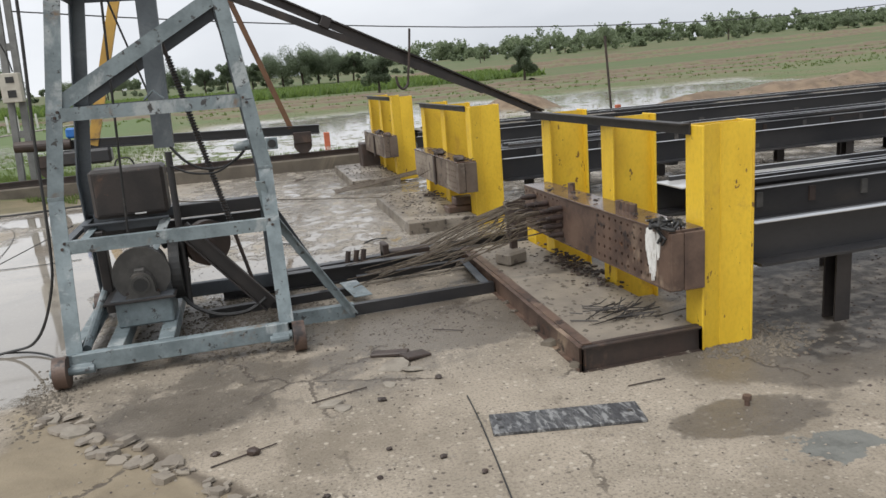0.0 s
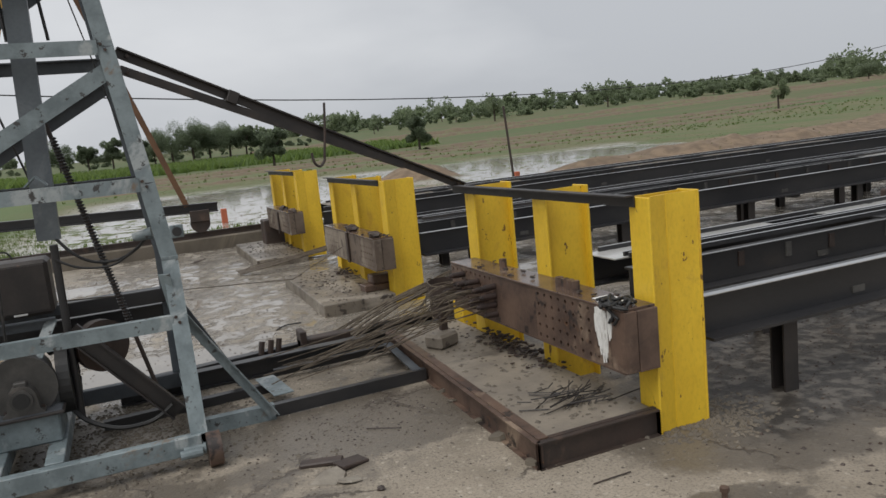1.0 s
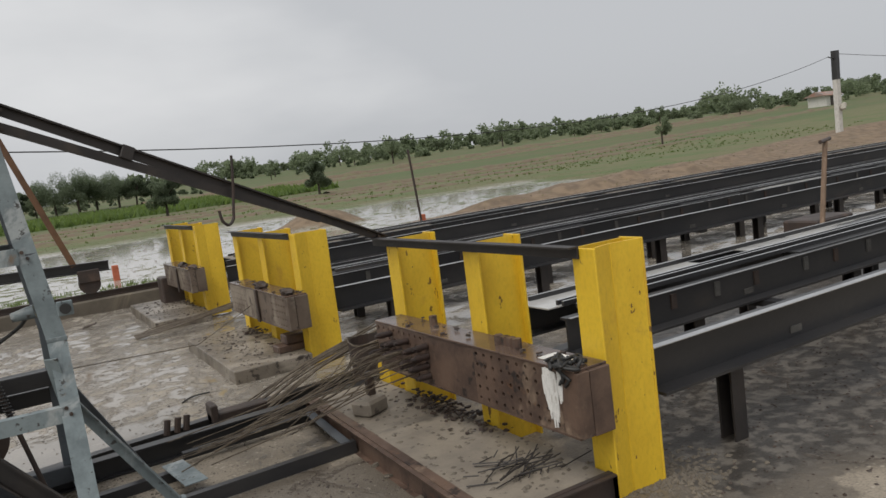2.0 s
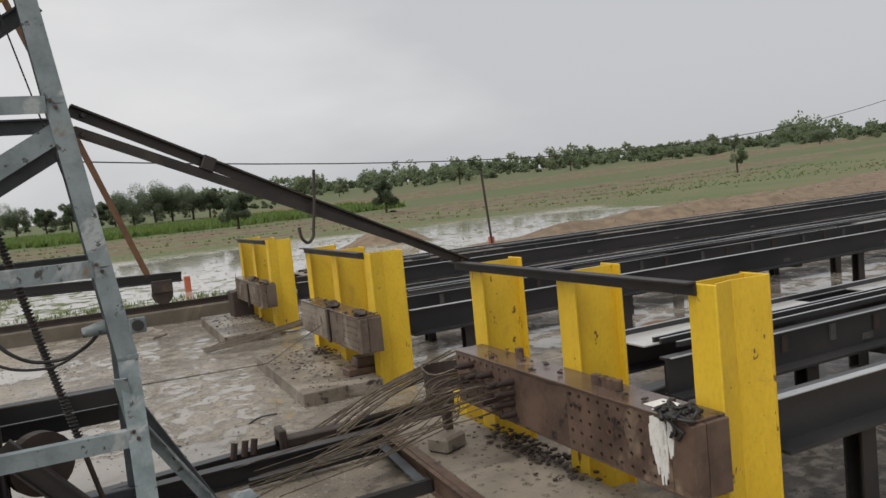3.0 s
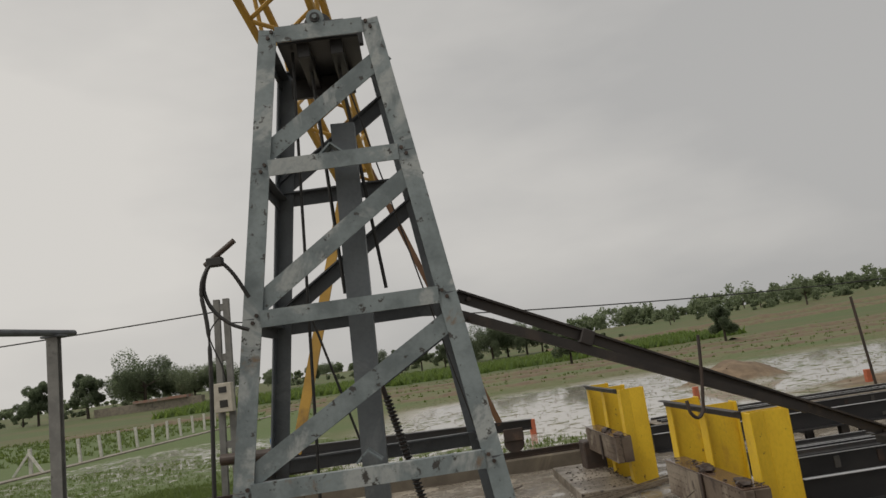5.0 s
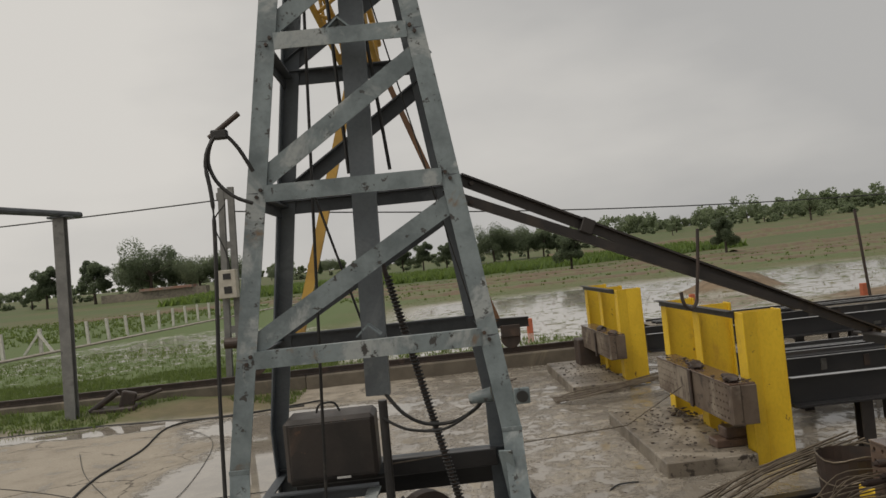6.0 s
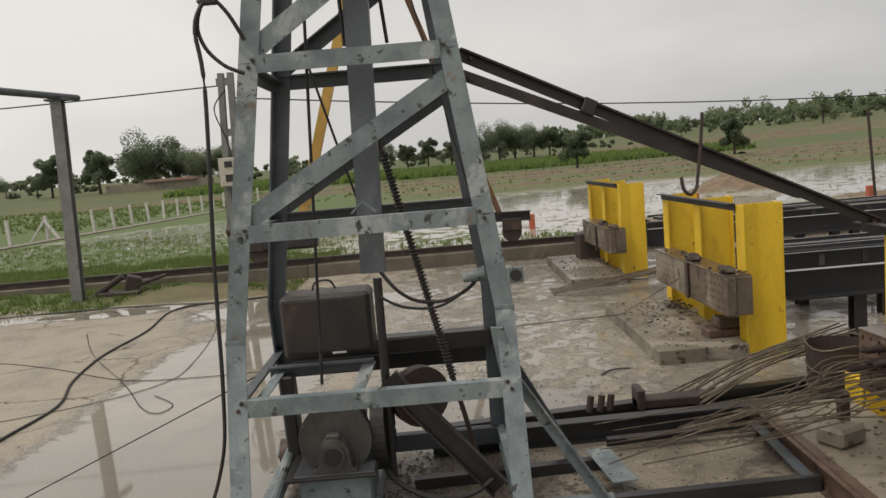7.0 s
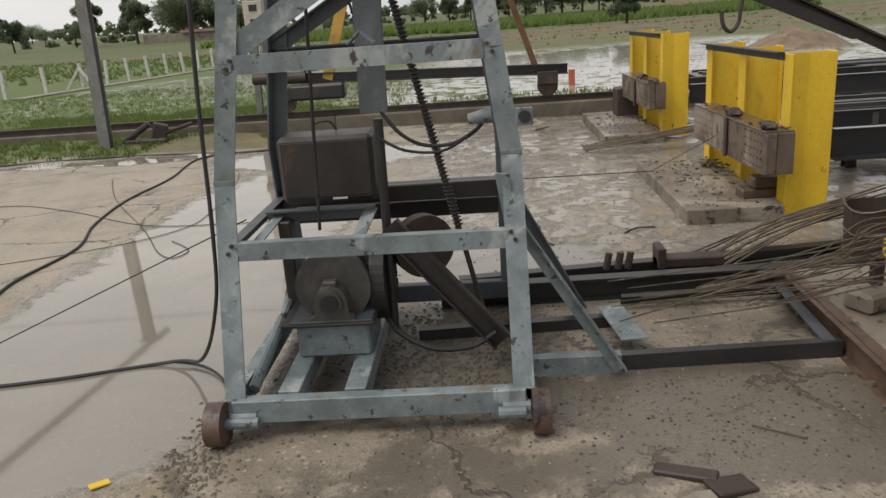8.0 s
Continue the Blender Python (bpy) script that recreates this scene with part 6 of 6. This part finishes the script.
def crown_mesh(bm, rnd, h, spread, leaves, size):
    """Many small leaf sprays gathered in uneven clumps."""
    clumps = []
    for _ in range(rnd.randint(18, 24)):
        a, rr = rnd.uniform(0, 6.28), spread * math.sqrt(rnd.random()) * 0.8
        clumps.append((Vector((rr * math.cos(a), rr * math.sin(a), h * rnd.uniform(0.38, 0.92) * (1 - 0.12 * rr / spread))), spread * rnd.uniform(0.22, 0.42)))
    for _ in range(leaves):
        c, r = rnd.choice(clumps)
        d = Vector((rnd.gauss(0, 1), rnd.gauss(0, 1), rnd.gauss(0, 0.75)))
        d = d.normalized() * r * rnd.uniform(0.5, 0.98)
        p = c + d
        e1 = Vector((rnd.gauss(0, 1), rnd.gauss(0, 1), rnd.gauss(0, 0.6))).normalized() * size * rnd.uniform(0.6, 1.3)
        e2 = e1.cross(Vector((rnd.gauss(0, 1), rnd.gauss(0, 1), rnd.gauss(0, 1)))).normalized() * size * rnd.uniform(0.4, 0.8)
        vs = [bm.verts.new(p + o) for o in (-e1, -e2 * 0.8, e1, e2)]
        bm.faces.new(vs)
    return clumps


def tree(seed, h, spread, mat, label, group, leaves=900, size=0.2):
    rnd = random.Random(seed)
    t = thing("tree", label, "tree", (0, 0, 0), group)
    crown = B()
    clumps = crown_mesh(crown, rnd, h, spread, leaves, size)
    trunk = B()
    lean = Vector((rnd.uniform(-0.2, 0.2), rnd.uniform(-0.2, 0.2), h * 0.45))
    rod(trunk, (0, 0, -0.3), lean, 0.035 * h, 0.022 * h, 8)
    for c, r in clumps[:6]:
        rod(trunk, lean * rnd.uniform(0.6, 0.95), c, 0.014 * h, 0.005 * h, 5)
    part("trunk", trunk, BARK, t)
    part("crown", crown, mat, t)
    return t


kinds = [tree(11, 5.0, 1.9, DARK_LEAF, "round dark green field tree with a dense crown", "field trees", 15000, 0.1),
         tree(12, 6.5, 4.0, DARK_LEAF, "spreading dark green field tree", "field trees", 11000, 0.12),
         tree(13, 5.5, 4.3, GREEN_LEAF, "broad olive green field tree", "field trees", 11000, 0.12),
         tree(14, 7.5, 2.6, HAZE_LEAF, "tall thin-crowned field tree", "field trees", 5200, 0.12)]
spots = [(0, 13.2, 71.8, 0.8), (0, 27.1, 70.0, 0.8), (3, 69.3, 65.5, 0.5)]
rt = random.Random(21)
for x, y, k, sc in ((-57.7, 118, 0, 1.3), (-51.7, 121, 0, 1.45), (-44.2, 124, 1, 1.45), (-47.5, 129, 2, 1.15), (-36.8, 126, 2, 1.15), (-33.7, 127, 1, 1.1), (-66, 112, 0, 1.0), (-73, 108, 0, 0.9), (-63, 124, 0, 0.9), (-82, 108, 1, 0.8), (-40.5, 130, 1, 1.0),
                    (-0.5, 131, 0, 1.0), (3.5, 131, 0, 0.9), (-8, 131, 1, 0.75), (-4, 133, 0, 0.85), (8.5, 132, 1, 0.9), (11.7, 131, 1, 0.95), (14.5, 133, 2, 1.0), (17.5, 131, 1, 0.9), (20, 130, 0, 1.0), (22.5, 131, 0, 0.85), (6, 136, 2, 0.7), (-20, 140, 0, 0.7), (-26, 138, 2, 0.6), (26, 140, 2, 0.6)):
    spots.append((k, x, y, sc))
for i in range(22):
    a = rt.uniform(math.radians(17), math.radians(60))
    d = rt.uniform(170, 255)
    spots.append((rt.choice((2, 3, 3, 3)), d * math.sin(a), d * math.cos(a), rt.uniform(0.45, 0.8)))
for i in range(10):
    a = rt.uniform(math.radians(-45), math.radians(18))
    d = rt.uniform(160, 220)
    spots.append((rt.choice((0, 1, 2, 2)), d * math.sin(a), d * math.cos(a), rt.uniform(0.5, 0.75)))
used = set()
for k, x, y, sc in spots:
    m = pose(x, y, ground_height(x, y), 0, 0, rt.uniform(0, 360))
    if k not in used:
        used.add(k)
        kinds[k].scale = (1, 1, 1)
        kinds[k].matrix_basis = m @ Matrix.Scale(sc, 4)
        continue
    o = copy_thing(kinds[k], m)
    o.scale = (sc, sc, sc * rt.uniform(0.9, 1.1))


def wood(label, n, a_lo, a_hi, d_lo, d_hi, h, mat, seed, size, per=260):
    """A far belt of uneven crowns standing shoulder to shoulder, each of many small sprays."""
    rnd, bm = random.Random(seed), B()
    for _ in range(n):
        a, d = math.radians(rnd.uniform(a_lo, a_hi)), rnd.uniform(d_lo, d_hi)
        x, y = d * math.sin(a), d * math.cos(a)
        z = ground_height(x, y)
        hh = h * max(0.3, 0.65 + 0.6 * noise.noise((a * 14, 0, seed))) * rnd.uniform(0.55, 1.15)
        w = hh * rnd.uniform(0.3, 0.5)
        lobes = [(Vector((rnd.gauss(0, w * 0.5), rnd.gauss(0, w * 0.5), hh * rnd.uniform(0.08, 0.8))), w * rnd.uniform(0.4, 0.75)) for _l in range(6)]
        for _l in range(per):
            c, r = rnd.choice(lobes)
            p = Vector((x, y, z)) + c + Vector((rnd.gauss(0, 1), rnd.gauss(0, 1), rnd.gauss(0, 0.8))).normalized() * r * rnd.uniform(0.5, 1.0)
            p.z = max(p.z, z)
            e1 = Vector((rnd.gauss(0, 1), rnd.gauss(0, 1), rnd.gauss(0, 0.6))).normalized() * size * rnd.uniform(0.6, 1.4)
            e2 = e1.cross(Vector((rnd.gauss(0, 1), rnd.gauss(0, 1), rnd.gauss(0, 1)))).normalized() * size * rnd.uniform(0.5, 0.9)
            bm.faces.new([bm.verts.new(p + o) for o in (-e1, -e2, e1, e2)])
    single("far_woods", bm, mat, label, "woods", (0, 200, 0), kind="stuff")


# far belts: haze is painted in through the paled leaf colour
wood("distant hazy belt of trees on the horizon", 300, 8, 66, 250, 320, 9.5, HAZE_LEAF, 3, 0.5, 260)
wood("distant hazy belt of trees on the horizon", 170, -55, 8, 250, 320, 6.0, HAZE_LEAF, 7, 0.5, 200)
wood("distant belt of mixed trees across the fields", 150, 16, 66, 185, 240, 4.8, HAZE_LEAF, 4, 0.32, 220)
wood("low green scrub along the field edge", 110, -50, 15, 140, 165, 2.4, GREEN_LEAF, 5, 0.25, 160)


def tufts(name, label, n, where, height, material, seed, blades=5, width=0.012):
    rnd, bm = random.Random(seed), B()
    for _ in range(n):
        x, y = where(rnd)
        z = ground_height(x, y) - 0.01
        for _b in range(blades):
            a, l = rnd.uniform(0, 6.28), height * rnd.uniform(0.5, 1.2)
            o = Vector((x + rnd.gauss(0, height * 0.35), y + rnd.gauss(0, height * 0.35), z))
            tip = o + Vector((math.cos(a) * l * 0.5, math.sin(a) * l * 0.5, l))
            s = Vector((-math.sin(a), math.cos(a), 0)) * width * height / 0.1
            bm.faces.new([bm.verts.new(v) for v in (o - s, o + s, tip)])
    single(name, bm, material, label, "grass", (0, 15, 0), kind="stuff")


def grassy(r):
    while True:
        x, y = r.uniform(-14, -2.6), r.uniform(12.4, 19)
        if noise.noise((x * 0.6, y * 0.6, 2.0)) > -0.15 and not 13.7 < y < 14.25:
            return x, y


def paddy(r):
    while True:
        x, y = r.uniform(-4, 34), r.uniform(16.5, 46)
        if x > (y - 20) * 0.1 - 4:
            return x, y


tufts("grass", "patchy wet green grass beside the rail", 6500, grassy, 0.09, GRASS, 1)
tufts("grass", "sparse weeds at the edge of the yard and fields", 1500, lambda r: (r.uniform(-12, 10), r.uniform(14.4, 19)), 0.11, GRASS, 2)
tufts("paddy_stubble", "brown-green stubble standing in the flooded field", 2000, paddy, 0.06, SOIL, 3, 5)
tufts("paddy_stubble", "green shoots standing in the flooded field", 900, paddy, 0.06, GRASS, 4, 4)
tufts("crop", "bright green crop strip across the fields", 4200, lambda r: (r.uniform(-30, 36), r.uniform(86, 106)), 0.8, CROP, 5, 4, 0.03)
tufts("crop", "green field growth behind the fence", 2600, lambda r: (r.uniform(-60, -14.5), r.uniform(36, 72)), 0.2, GRASS, 6, 4, 0.03)
# field banks and more verge
rb = random.Random(77)
for y_, x0_, x1_, slope, hh in ((47, -2, 40, 0.1, 0.3), (58, -12, 75, 0.08, 0.35), (66, -30, 95, 0.06, 0.4), (76, 30, 130, 0.05, 0.5), (108, 25, 150, 0.0, 0.6), (125, 20, 170, -0.05, 0.8)):
    bm = B()
    prev = None
    n = 60
    for k in range(n + 1):
        x = x0_ + (x1_ - x0_) * k / n
        y = y_ + slope * (x - x0_) + 1.2 * noise.noise((x * 0.08, y_, 0))
        z = ground_height(x, y)
        h_ = hh * (0.75 + 0.5 * noise.noise((x * 0.3, y_, 3)))
        w_ = 0.9 + 0.01 * y_
        ring = [bm.verts.new((x, y + a * w_, z + c * h_ - 0.1)) for a, c in ((-1, 0), (-0.45, 0.9), (0.1, 1.1), (0.5, 0.8), (1, 0))]
        if prev:
            for q in range(4):
                bm.faces.new((prev[q], prev[q + 1], ring[q + 1], ring[q]))
        prev = ring
    single("field_bank", bm, SOIL, "low bare earth bank between the fields", "bank", (x0_, y_, 0), "field banks", kind="structure", smooth=True)
tufts("grass", "rough green verge between rail and fields", 4200, lambda r: (r.uniform(-16, -2.0), r.uniform(14.3, 27)), 0.085, GRASS, 8, 5)
tufts("grass", "weedy growth along the field banks", 2200, lambda r: (r.uniform(-20, 80), rb.choice((47.6, 58.8, 67.0, 74.0)) + r.gauss(3.0, 2.6)), 0.16, GRASS, 9, 5, 0.03)
shed = thing("farm_shed", "small distant farm shed with a tin roof", "shed", (142.0, 92.0, 2))
zs = ground_height(142.0, 91.0)
part("wall", box(B(), (139.8, 89.2, zs - 0.4), (144.2, 93.0, zs + 2.0)), WHITE_POST, shed)
bm = B()
vs = [bm.verts.new(p) for p in ((139.2, 88.6, zs + 1.9), (144.8, 88.6, zs + 1.9), (144.8, 91.1, zs + 2.8), (139.2, 91.1, zs + 2.8), (144.8, 93.6, zs + 1.9), (139.2, 93.6, zs + 1.9))]
for q in ((0, 1, 2, 3), (3, 2, 4, 5), (0, 3, 5), (1, 4, 2)):
    bm.faces.new([vs[i] for i in q])
part("roof", bm, ROOF, shed)
part("door", box(B(), (141.2, 89.1, zs - 0.3), (142.2, 89.19, zs + 1.7)), RUST_DARK, shed)
hut = thing("farm_shed", "low distant farm building with a pale wall", "shed", (-40, 118, 1))
zs = ground_height(-40, 119)
part("wall", box(B(), (-50, 119, zs - 0.4), (-34, 121, zs + 1.3)), CONCRETE, hut)
part("roof", box(B(), (-44, 118.5, zs + 1.3), (-36, 122, zs + 1.7)), ROOF, hut)
